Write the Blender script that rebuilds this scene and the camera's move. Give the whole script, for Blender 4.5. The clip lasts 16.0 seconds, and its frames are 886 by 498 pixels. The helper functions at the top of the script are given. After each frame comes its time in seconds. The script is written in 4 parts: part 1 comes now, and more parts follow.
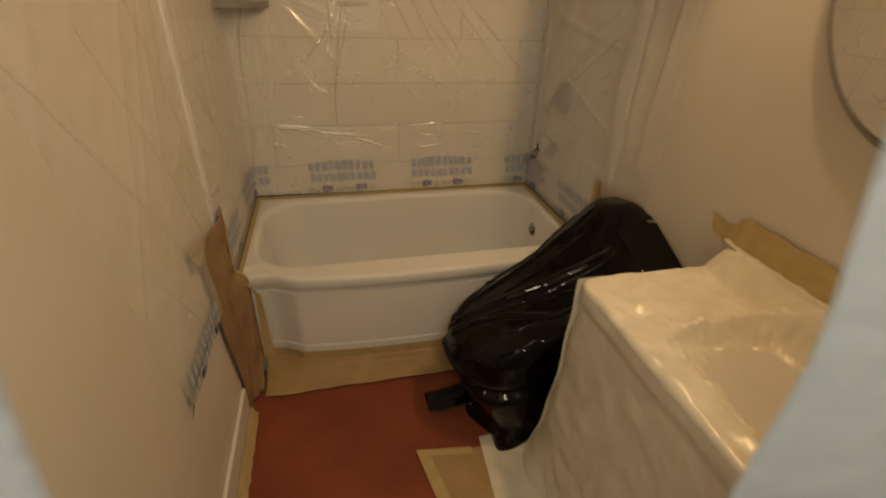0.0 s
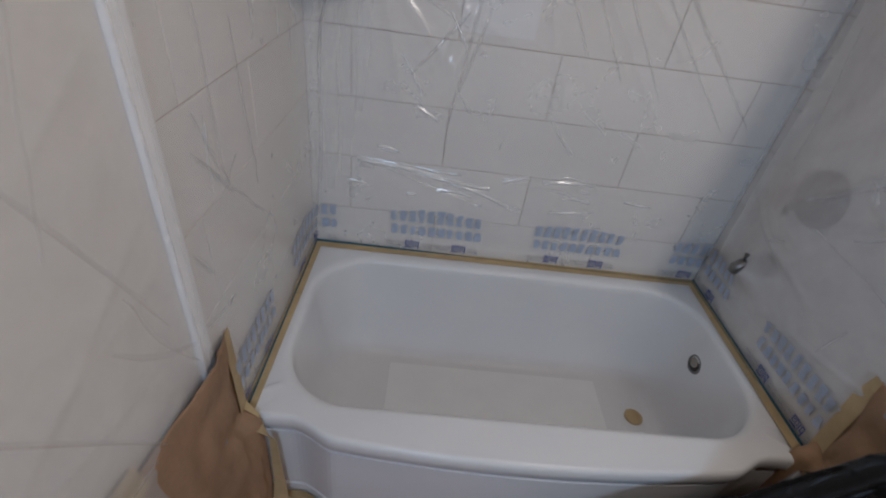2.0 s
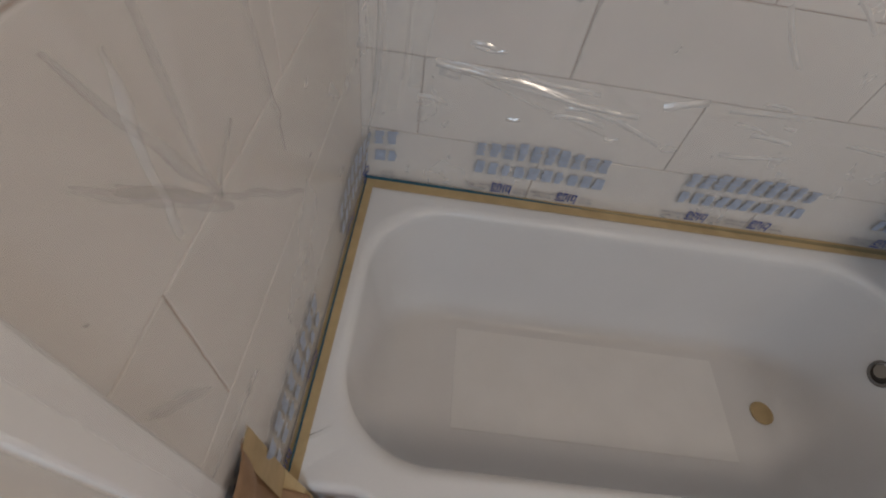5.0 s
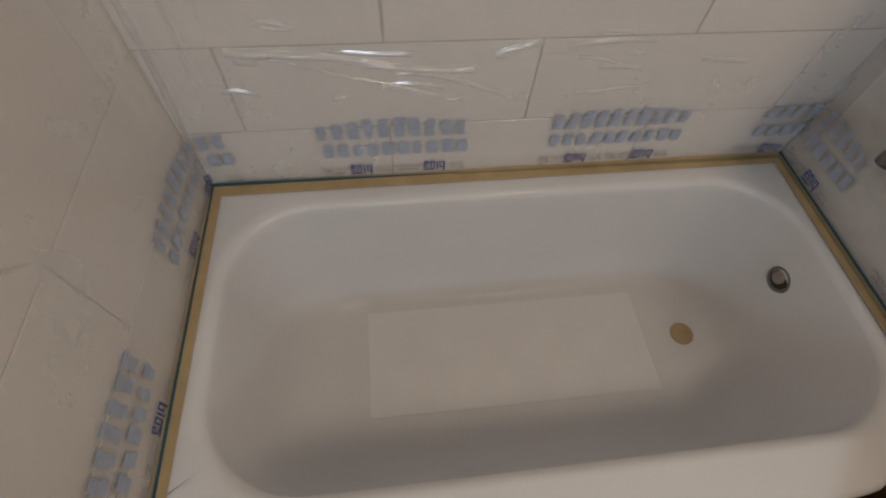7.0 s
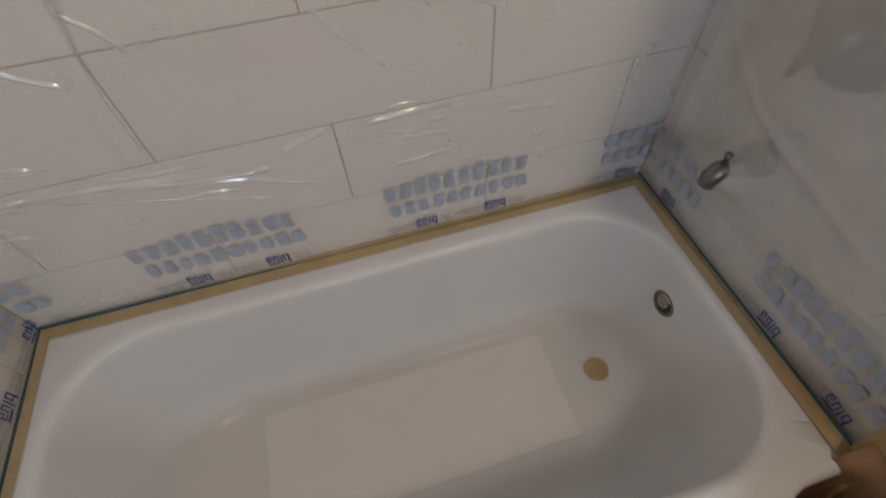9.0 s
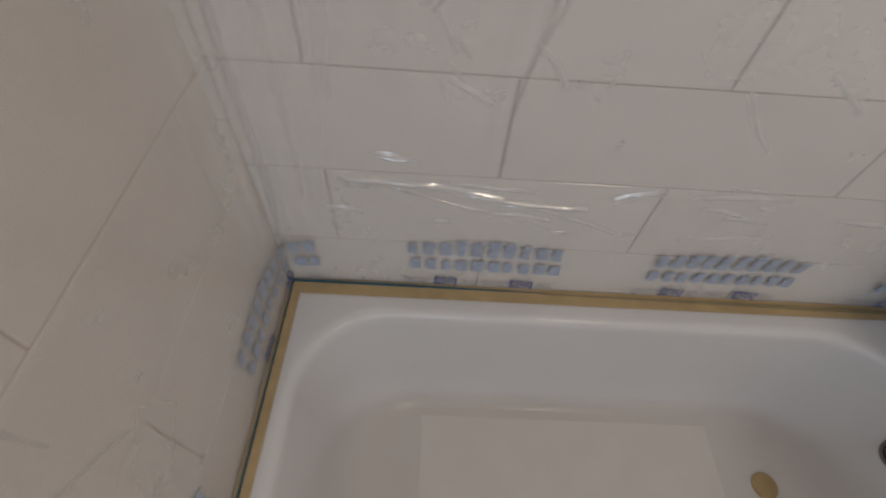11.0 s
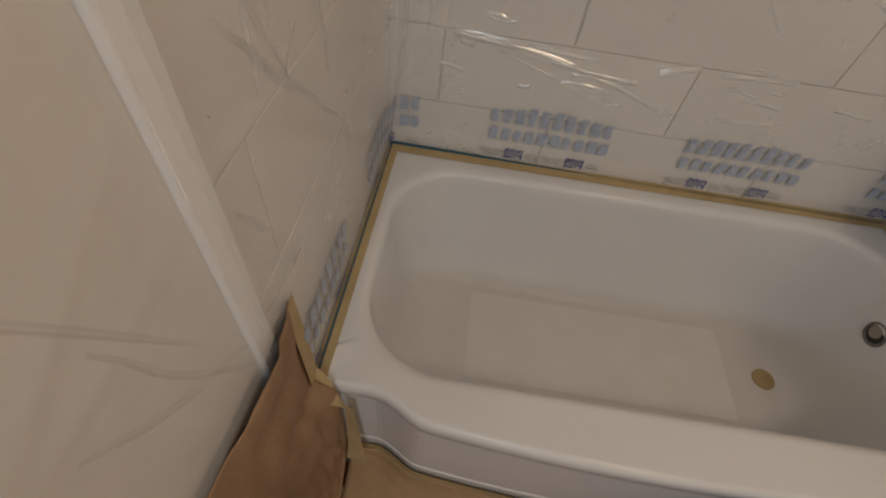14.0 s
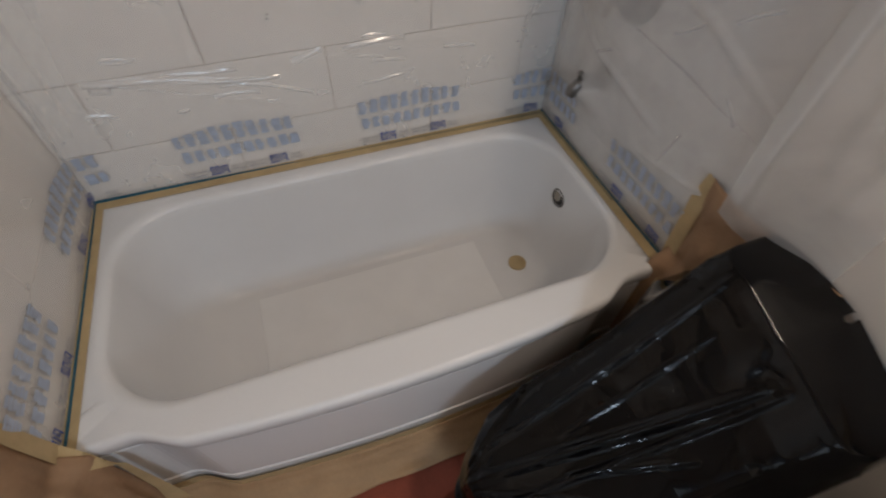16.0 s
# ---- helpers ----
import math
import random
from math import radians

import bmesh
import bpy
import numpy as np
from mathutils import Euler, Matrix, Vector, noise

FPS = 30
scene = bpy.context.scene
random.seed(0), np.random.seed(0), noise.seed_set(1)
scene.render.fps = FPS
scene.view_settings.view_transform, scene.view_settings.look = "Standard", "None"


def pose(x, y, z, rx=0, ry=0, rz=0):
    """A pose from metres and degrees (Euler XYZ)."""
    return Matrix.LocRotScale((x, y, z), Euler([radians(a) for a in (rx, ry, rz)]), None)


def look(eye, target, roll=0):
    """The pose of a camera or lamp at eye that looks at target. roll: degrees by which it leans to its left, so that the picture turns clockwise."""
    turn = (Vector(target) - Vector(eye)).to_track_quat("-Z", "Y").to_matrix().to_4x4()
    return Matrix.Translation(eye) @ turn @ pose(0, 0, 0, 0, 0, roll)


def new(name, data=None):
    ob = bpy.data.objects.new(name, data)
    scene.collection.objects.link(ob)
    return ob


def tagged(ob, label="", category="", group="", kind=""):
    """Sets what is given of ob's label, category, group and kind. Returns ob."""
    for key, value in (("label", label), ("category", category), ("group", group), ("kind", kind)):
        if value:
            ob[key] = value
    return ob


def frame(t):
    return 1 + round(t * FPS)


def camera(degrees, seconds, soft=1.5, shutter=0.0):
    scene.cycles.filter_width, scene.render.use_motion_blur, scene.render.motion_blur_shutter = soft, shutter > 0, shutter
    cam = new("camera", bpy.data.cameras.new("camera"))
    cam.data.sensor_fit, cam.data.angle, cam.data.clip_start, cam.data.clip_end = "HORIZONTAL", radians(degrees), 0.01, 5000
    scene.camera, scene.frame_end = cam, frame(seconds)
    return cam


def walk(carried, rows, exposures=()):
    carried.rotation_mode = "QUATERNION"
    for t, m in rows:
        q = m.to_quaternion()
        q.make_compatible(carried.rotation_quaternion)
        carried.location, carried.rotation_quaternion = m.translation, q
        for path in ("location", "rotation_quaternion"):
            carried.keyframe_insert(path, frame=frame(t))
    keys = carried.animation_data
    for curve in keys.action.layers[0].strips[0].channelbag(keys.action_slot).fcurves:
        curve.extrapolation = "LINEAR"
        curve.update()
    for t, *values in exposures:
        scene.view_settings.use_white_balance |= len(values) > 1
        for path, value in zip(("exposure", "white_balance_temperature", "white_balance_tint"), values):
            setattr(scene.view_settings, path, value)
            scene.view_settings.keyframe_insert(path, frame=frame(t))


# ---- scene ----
cam = camera(88.0, 16.0, soft=2.0, shutter=0.4)
PATH = [
    (0.0, 0.409, -2.346, 1.505, 59.60, -2.21, -13.33),
    (0.5, 0.425, -2.079, 1.449, 59.51, -1.78, -11.49),
    (1.0, 0.426, -1.899, 1.460, 62.01, -0.13, -6.61),
    (1.5, 0.431, -1.714, 1.445, 60.49, -1.15, -2.36),
    (2.0, 0.389, -1.431, 1.547, 53.89, -7.04, 0.94),
    (2.5, 0.406, -1.357, 1.561, 50.07, -4.75, 3.47),
    (3.0, 0.498, -1.219, 1.511, 48.89, -0.98, 3.34),
    (3.5, 0.401, -1.121, 1.510, 45.30, -0.30, 5.38),
    (3.7, 0.323, -1.093, 1.502, 43.54, -1.26, 7.03),
    (5.8, 0.179, -0.822, 1.326, 36.00, -8.54, 2.75),
    (6.0, 0.236, -0.813, 1.348, 35.66, -6.76, 0.37),
    (6.5, 0.349, -0.801, 1.361, 34.05, -4.32, -4.40),
    (7.0, 0.447, -0.780, 1.383, 31.83, -2.50, -6.46),
    (7.5, 0.595, -0.745, 1.410, 29.09, 0.21, -8.48),
    (8.0, 0.760, -0.738, 1.422, 27.08, 2.27, -13.55),
    (8.2, 0.784, -0.767, 1.372, 30.04, 1.34, -18.23),
    (10.3, 0.628, -0.603, 1.444, 38.22, 0.11, -7.33),
    (10.5, 0.529, -0.604, 1.434, 38.42, -1.30, -5.15),
    (11.0, 0.328, -0.592, 1.434, 36.47, -3.28, 1.31),
    (11.5, 0.215, -0.632, 1.479, 33.87, -4.06, 7.81),
    (12.0, 0.120, -0.727, 1.441, 35.65, -6.89, 8.02),
    (12.5, 0.102, -0.790, 1.413, 35.53, -8.02, 7.35),
    (13.0, 0.152, -0.865, 1.401, 34.87, -8.17, 9.00),
    (13.5, 0.209, -0.990, 1.375, 37.42, -7.98, 6.75),
    (14.0, 0.226, -1.095, 1.374, 38.80, -5.42, 7.48),
    (14.5, 0.310, -1.115, 1.373, 39.49, -3.53, 3.01),
    (15.0, 0.426, -1.126, 1.413, 39.03, -1.88, -7.00),
    (15.5, 0.526, -1.170, 1.445, 38.81, -1.80, -13.80),
    (16.0, 0.623, -1.240, 1.513, 37.99, -1.66, -20.26),
]
walk(cam, [(t, pose(x, y, z, rx, ry, rz)) for t, x, y, z, rx, ry, rz in PATH],
     exposures=[(0.0, -0.95, 8900, 5), (0.5, -0.75, 6000, 5), (1.0, -0.68, 5150, 5), (1.5, -0.64, 4700, 5), (2.5, -0.60, 4450, 5), (3.7, -0.62, 4400, 5), (6.0, -0.64, 5250, 5), (8.0, -0.62, 5150, 5), (11.0, -0.58, 4950, 5), (12.5, -0.66, 4900, 5), (14.0, -0.76, 5550, 5), (15.0, -0.60, 5200, 5), (16.0, -0.44, 4950, 5)])

# ---- light: one warm lamp over the wash stand, a weaker one in the passage ----
def area_lamp(name, m, sx, sy, power, colour):
    data = bpy.data.lights.new(name, "AREA")
    data.shape, data.size, data.size_y, data.energy, data.color = "RECTANGLE", sx, sy, power, colour
    lamp = new(name, data)
    lamp.matrix_world = m
    return lamp


area_lamp("vanity_lamp", pose(1.34, -1.50, 2.30, 24, 18, 0), 0.04, 0.40, 15.0, (1.0, 0.68, 0.42))
area_lamp("passage_lamp", look((0.46, -3.0, 2.15), (0.7, -0.6, 0.5)), 0.45, 0.3, 17.0, (0.96, 0.93, 0.88))
world = bpy.data.worlds.new("world")
world.use_nodes = True
world.node_tree.nodes["Background"].inputs[0].default_value = (0.05, 0.045, 0.04, 1)
scene.world = world

# ---- materials ----
def material(name, colour, rough=0.5, metal=0.0, vary=0.08, scale=6.0, fine=120.0, bump=0.05, coat=0.0, tint=None, spread=0.0, spec=0.5):
    """Base colour broken up at two scales, with a fine bump."""
    mat = bpy.data.materials.new(name)
    mat.use_nodes = True
    nt = mat.node_tree
    n, l = nt.nodes, nt.links
    b = n["Principled BSDF"]
    tc = n.new("ShaderNodeTexCoord")
    big, small = n.new("ShaderNodeTexNoise"), n.new("ShaderNodeTexNoise")
    big.inputs["Scale"].default_value, small.inputs["Scale"].default_value = scale, fine
    big.inputs["Detail"].default_value, small.inputs["Detail"].default_value = 4.0, 3.0
    for q in (big, small):
        l.new(tc.outputs["Object"], q.inputs["Vector"])
    mix = n.new("ShaderNodeMix")
    mix.data_type = "RGBA"
    dark = tuple(c * (1 - vary) for c in (tint or colour))
    light = tuple(min(1.0, c * (1 + vary)) for c in colour)
    mix.inputs[6].default_value, mix.inputs[7].default_value = (*dark, 1), (*light, 1)
    add = n.new("ShaderNodeMath")
    add.operation = "MULTIPLY_ADD"
    l.new(small.outputs["Fac"], add.inputs[0])
    add.inputs[1].default_value = 0.35
    l.new(big.outputs["Fac"], add.inputs[2])
    sub = n.new("ShaderNodeMapRange")
    sub.inputs[1].default_value, sub.inputs[2].default_value = 0.42, 0.95
    l.new(add.outputs[0], sub.inputs[0])
    l.new(sub.outputs[0], mix.inputs[0])
    out = mix.outputs[2]
    if spread:
        info, hsv, m = n.new("ShaderNodeObjectInfo"), n.new("ShaderNodeHueSaturation"), n.new("ShaderNodeMapRange")
        m.inputs[3].default_value, m.inputs[4].default_value = 1 - spread, 1 + spread
        l.new(info.outputs["Random"], m.inputs[0])
        l.new(m.outputs[0], hsv.inputs["Value"])
        l.new(out, hsv.inputs["Color"])
        out = hsv.outputs[0]
    l.new(out, b.inputs["Base Color"])
    b.inputs["Roughness"].default_value, b.inputs["Metallic"].default_value = rough, metal
    b.inputs["Coat Weight"].default_value = coat
    b.inputs["Specular IOR Level"].default_value = spec
    bp = n.new("ShaderNodeBump")
    bp.inputs["Strength"].default_value, bp.inputs["Distance"].default_value = bump, 0.01
    l.new(add.outputs[0], bp.inputs["Height"])
    l.new(bp.outputs[0], b.inputs["Normal"])
    return mat


def film_material(name, body, colour=(0.82, 0.81, 0.79), rough=0.13, crinkle=0.10, even=0.15, gloss_part=0.08):
    """Thin plastic film: part of the light goes straight through, the rest meets a milky glossy skin."""
    mat = bpy.data.materials.new(name)
    mat.use_nodes = True
    nt = mat.node_tree
    n, l = nt.nodes, nt.links
    b, out = n["Principled BSDF"], n["Material Output"]
    tc, tex, tex2 = n.new("ShaderNodeTexCoord"), n.new("ShaderNodeTexNoise"), n.new("ShaderNodeTexNoise")
    tex.inputs["Scale"].default_value, tex.inputs["Detail"].default_value, tex.inputs["Distortion"].default_value = 5.0, 3.0, 1.2
    tex2.inputs["Scale"].default_value, tex2.inputs["Detail"].default_value, tex2.inputs["Distortion"].default_value = 22.0, 2.0, 0.8
    for q in (tex, tex2):
        l.new(tc.outputs["Object"], q.inputs["Vector"])
    add = n.new("ShaderNodeMath")
    add.operation = "MULTIPLY_ADD"
    l.new(tex2.outputs["Fac"], add.inputs[0])
    add.inputs[1].default_value = 0.3
    l.new(tex.outputs["Fac"], add.inputs[2])
    bp = n.new("ShaderNodeBump")
    bp.inputs["Strength"].default_value, bp.inputs["Distance"].default_value = crinkle, 0.02
    l.new(add.outputs[0], bp.inputs["Height"])
    l.new(bp.outputs[0], b.inputs["Normal"])
    b.inputs["Base Color"].default_value = (*colour, 1)
    b.inputs["Roughness"].default_value, b.inputs["Specular IOR Level"].default_value = 0.8, 0.0
    clear, mix = n.new("ShaderNodeBsdfTransparent"), n.new("ShaderNodeMixShader")
    fac = n.new("ShaderNodeMapRange")
    fac.inputs[1].default_value, fac.inputs[2].default_value = 0.3, 0.95
    fac.inputs[3].default_value, fac.inputs[4].default_value = body * (1 - even), body * (1 + even)
    l.new(add.outputs[0], fac.inputs[0])
    l.new(fac.outputs[0], mix.inputs[0])
    l.new(clear.outputs[0], mix.inputs[1])
    l.new(b.outputs[0], mix.inputs[2])
    gloss, top = n.new("ShaderNodeBsdfGlossy"), n.new("ShaderNodeMixShader")
    gloss.inputs["Roughness"].default_value = rough
    l.new(bp.outputs[0], gloss.inputs["Normal"])
    top.inputs[0].default_value = gloss_part
    l.new(mix.outputs[0], top.inputs[1])
    l.new(gloss.outputs[0], top.inputs[2])
    l.new(top.outputs[0], out.inputs["Surface"])
    return mat


M_PAINT = material("wall_paint", (0.74, 0.70, 0.64), 0.55, vary=0.04, scale=3, fine=180, bump=0.06)
M_CEIL = material("ceiling_paint", (0.78, 0.76, 0.72), 0.7, vary=0.03)
M_GROUT = material("grout", (0.47, 0.38, 0.31), 0.85, vary=0.12, scale=20, fine=260, bump=0.2)
M_TILE = material("glazed_tile", (0.78, 0.75, 0.71), 0.22, vary=0.03, scale=5, fine=60, bump=0.02, spread=0.025)
M_TRIM = material("tile_trim", (0.90, 0.90, 0.90), 0.2, vary=0.02, bump=0.02)
M_BASE = material("baseboard_paint", (0.80, 0.78, 0.74), 0.4, vary=0.03)
M_TUB = material("tub_enamel", (0.79, 0.79, 0.79), 0.27, vary=0.035, scale=3, fine=240, bump=0.012, spec=0.30)
M_GRIP = material("grip_texture", (0.855, 0.855, 0.85), 0.5, vary=0.03, scale=9, fine=500, bump=0.15)
M_TAPE = material("masking_tape", (0.50, 0.385, 0.195), 0.65, vary=0.14, scale=25, fine=300, bump=0.25)
M_TAPE2 = material("olive_tape", (0.27, 0.225, 0.12), 0.6, vary=0.16, scale=25, fine=300, bump=0.25)
M_BLUE = material("blue_tape", (0.02, 0.10, 0.16), 0.6, vary=0.2)
M_KRAFT = material("kraft_paper", (0.33, 0.210, 0.115), 0.75, vary=0.16, scale=7, fine=90, bump=0.3)
M_KRAFT2 = material("pale_masking_paper", (0.40, 0.27, 0.14), 0.7, vary=0.14, scale=8, fine=90, bump=0.3)
M_ROSIN = material("red_rosin_paper", (0.24, 0.058, 0.028), 0.8, vary=0.24, scale=3.5, fine=120, bump=0.12)
M_BAG = material("black_plastic", (0.002, 0.002, 0.0024), 0.07, vary=0.2, scale=12, fine=50, bump=0.003, spec=0.26)
M_CHROME = material("brushed_nickel", (0.55, 0.53, 0.50), 0.25, metal=1.0, vary=0.05)
M_VALVE = material("worn_nickel", (0.22, 0.21, 0.20), 0.38, metal=0.85, vary=0.08)
# grey darkened to put the shade of the shelf's underside into its colour
M_SHELF = material("shaded_shelf_grey", (0.30, 0.29, 0.28), 0.4, vary=0.1)
M_HOLE = material("hole_shade", (0.03, 0.025, 0.02), 0.6)
M_PLUG = material("grey_plug", (0.30, 0.27, 0.22), 0.5)
M_CAB = material("cabinet_paint", (0.62, 0.60, 0.57), 0.45, vary=0.04)
M_TOP = material("cultured_marble", (0.80, 0.76, 0.68), 0.2, vary=0.04)
M_KNOB = material("dark_knob", (0.09, 0.075, 0.06), 0.4, metal=0.6)
M_INK = material("blue_print", (0.010, 0.045, 0.30), 0.5, vary=0.1)
M_FAINT = material("faded_blue_print", (0.45, 0.51, 0.64), 0.6, vary=0.15, scale=60, fine=300)
M_SMALL = material("grey_small_print", (0.20, 0.21, 0.27), 0.6)
M_BLACK = material("black_print", (0.03, 0.03, 0.035), 0.6)
M_PAPER = material("white_paper", (0.82, 0.82, 0.82), 0.7, vary=0.02)
M_FLOOR = material("floor_board", (0.30, 0.24, 0.18), 0.6)
M_MIRROR = material("mirror_glass", (0.9, 0.9, 0.9), 0.02, metal=1.0, vary=0.0, bump=0.0)
M_FILM = film_material("masking_film", 0.29, rough=0.20, crinkle=0.005)
# milkier body stands in for the blurring haze of film slack off the wall
M_HAZE = film_material("slack_masking_film", 0.50, rough=0.24, crinkle=0.005)
M_CREASE = film_material("film_crease", 0.40, rough=0.20, crinkle=0.0, gloss_part=0.11)
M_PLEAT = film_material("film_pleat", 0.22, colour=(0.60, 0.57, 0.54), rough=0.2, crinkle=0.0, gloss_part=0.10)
M_FOLD = film_material("film_fold", 0.20, colour=(0.86, 0.84, 0.80), rough=0.24, crinkle=0.01, gloss_part=0.06)
M_FILM2 = film_material("loose_masking_film", 0.32, rough=0.28, crinkle=0.004)
M_MILK = film_material("milky_sheet", 0.76, (0.92, 0.88, 0.77), 0.26, 0.35)
# blue-grey tint carries the passage's cool daylight in the sheet's colour
M_DOORFILM = film_material("door_sheet", 0.93, (0.50, 0.58, 0.70), 0.35, 0.4)

# ---- building helpers ----
def link(name, bm, mat, parent=None, label="", smooth=False):
    me = bpy.data.meshes.new(name)
    bm.to_mesh(me)
    bm.free()
    if smooth:
        me.polygons.foreach_set("use_smooth", [True] * len(me.polygons))
    me.materials.append(mat)
    ob = new(name, me)
    if parent:
        ob.parent = parent
    if label:
        ob["label"] = label
    return ob


def part(name, bm, mat, parent, label="", smooth=False):
    return link(name, bm, mat, parent, label, smooth)


def base(name, label, category, group="", kind=""):
    return tagged(new(name), label, category, group, kind)


def box(x0, x1, y0, y1, z0, z1, bevel=0.0, seg=1):
    bm = bmesh.new()
    bmesh.ops.create_cube(bm, size=1.0)
    for v in bm.verts:
        v.co = Vector((x0 + (v.co.x + 0.5) * (x1 - x0), y0 + (v.co.y + 0.5) * (y1 - y0), z0 + (v.co.z + 0.5) * (z1 - z0)))
    if bevel:
        bmesh.ops.bevel(bm, geom=bm.edges[:], offset=bevel, segments=seg, affect="EDGES", profile=0.5)
    return bm


def disc(centre, normal, profile, n=32):
    """A turned form: profile rows of (radius, height along the normal)."""
    bm = bmesh.new()
    q = Vector(normal).to_track_quat("Z", "Y").to_matrix()
    rings = []
    for r, h in profile:
        rings.append([bm.verts.new(Vector(centre) + q @ Vector((r * math.cos(2 * math.pi * i / n), r * math.sin(2 * math.pi * i / n), h))) for i in range(n)])
    for a, b in zip(rings, rings[1:]):
        for i in range(n):
            bm.faces.new((a[i], a[(i + 1) % n], b[(i + 1) % n], b[i]))
    bm.faces.new(rings[-1])
    bm.faces.new(rings[0][::-1])
    return bm


def tube(points, radius, n=12):
    bm = bmesh.new()
    rings = []
    pts = [Vector(p) for p in points]
    for i, p in enumerate(pts):
        d = (pts[min(i + 1, len(pts) - 1)] - pts[max(i - 1, 0)]).normalized()
        q = d.to_track_quat("Z", "Y").to_matrix()
        r = radius[i] if isinstance(radius, (list, tuple)) else radius
        rings.append([bm.verts.new(p + q @ Vector((r * math.cos(2 * math.pi * k / n), r * math.sin(2 * math.pi * k / n), 0))) for k in range(n)])
    for a, b in zip(rings, rings[1:]):
        for k in range(n):
            bm.faces.new((a[k], a[(k + 1) % n], b[(k + 1) % n], b[k]))
    bm.faces.new(rings[-1])
    bm.faces.new(rings[0][::-1])
    return bm


def sheet(fn, nu, nv, thick=0.0):
    """A surface from fn(u, v) with u, v in 0..1; thick gives it a back."""
    bm = bmesh.new()
    g = [[bm.verts.new(fn(i / nu, j / nv)) for j in range(nv + 1)] for i in range(nu + 1)]
    for i in range(nu):
        for j in range(nv):
            bm.faces.new((g[i][j], g[i + 1][j], g[i + 1][j + 1], g[i][j + 1]))
    if thick:
        bm.normal_update()
        ret = bmesh.ops.solidify(bm, geom=bm.faces[:], thickness=thick)
    return bm


def wob(x, y, z, s):
    return noise.noise(Vector((x * s, y * s, z * s)))


def ridge(s, z, a, b, amp, w):
    """Height of a fold that runs from a to b in a sheet's own plane."""
    dx, dz = b[0] - a[0], b[1] - a[1]
    k = max(0.0, min(1.0, ((s - a[0]) * dx + (z - a[1]) * dz) / (dx * dx + dz * dz)))
    d2 = (s - a[0] - k * dx) ** 2 + (z - a[1] - k * dz) ** 2
    return amp * math.exp(-d2 / (w * w)) * (0.35 + 0.65 * math.sin(math.pi * min(1, max(0, k * 0.9 + 0.05))))


W, RIM, CEIL = 1.51, 0.495, 2.40
DOOR_Y = -2.215

# ---- the room ----
def structure(name, bm, mat, label, category="wall"):
    return tagged(link(name, bm, mat), label, category, kind="structure")


floor = structure("floor", box(-0.1, W + 0.1, -3.7, 0.1, -0.08, 0.0), M_FLOOR, "bare floor under the red building paper", "floor")
wall_left = structure("wall_left", box(-0.12, -0.002, -3.6, 0.12, 0.0, CEIL), M_PAINT, "cream painted bathroom wall beside the tub")
wall_right = structure("wall_right", box(W + 0.002, W + 0.12, -3.6, 0.12, 0.0, CEIL), M_PAINT, "cream painted bathroom wall behind the vanity")
wall_back = structure("wall_back", box(-0.002, W + 0.002, 0.003, 0.12, 0.0, CEIL), M_GROUT, "white tiled tub wall behind plastic film")
structure("ceiling", box(-0.12, W + 0.12, -3.6, 0.12, CEIL, CEIL + 0.08), M_CEIL, "white painted ceiling", "ceiling")
wall_door = structure("wall_door", box(0.90, W, DOOR_Y - 0.12, DOOR_Y, 0.0, CEIL), M_PAINT, "cream painted wall beside the doorway")
structure("wall_door_2", box(0.0, 0.06, DOOR_Y - 0.12, DOOR_Y, 0.0, CEIL), M_PAINT, "narrow cream painted wall beside the doorway")
structure("wall_door_3", box(0.06, 0.90, DOOR_Y - 0.12, DOOR_Y, 2.06, CEIL), M_PAINT, "cream painted wall over the doorway")
structure("wall_passage", box(-0.12, W + 0.12, -3.72, -3.6, 0.0, CEIL), M_PAINT, "plain cream wall of the passage")

# baseboard along the painted wall
bm = box(0.0, 0.014, DOOR_Y, -0.98, 0.0, 0.14, 0.003)
tagged(link("baseboard", bm, M_BASE), "white painted baseboard along the wall", "baseboard", kind="structure")

# ---- loose things ----
# red building paper
def rosin(u, v):
    x, y = 0.02 + u * (W - 0.04), -2.20 + v * 1.42
    return Vector((x, y, 0.004 + 0.003 * wob(x, y, 0, 5) + 0.0015 * wob(x, y, 3, 19)))


tagged(link("floor_paper", sheet(rosin, 60, 70), M_ROSIN, smooth=True), "red rosin building paper laid over the floor", "floor paper")

# ---- bathtub ----
def tub_front(x):
    """The bowed front edge of the rim: short flat ends, an ogee step, then a shallow bow."""
    def step(a):
        a = max(0.0, min(1.0, a))
        return a * a * (3 - 2 * a)
    e = step((x - 0.12) / 0.12) * step((W - 0.12 - x) / 0.12)
    bow = 1 - ((x - W / 2) / (W / 2 - 0.1)) ** 2
    return -0.760 - e * (0.032 + 0.046 * max(0.0, bow))


def ring_outer(n):
    """Outer outline of the rim, from the back left corner round by the left side and the front."""
    pts = []
    for i in range(n):
        k = i / n * 4
        q = k - int(k)
        if k < 1:
            pts.append((0.004, -0.004 + q * (tub_front(0.004) + 0.004)))
        elif k < 2:
            x = 0.004 + q * (W - 0.008)
            pts.append((x, tub_front(x)))
        elif k < 3:
            pts.append((W - 0.004, tub_front(W - 0.004) * (1 - q) - 0.004 * q))
        else:
            pts.append((W - 0.004 - q * (W - 0.008), -0.004))
    return pts


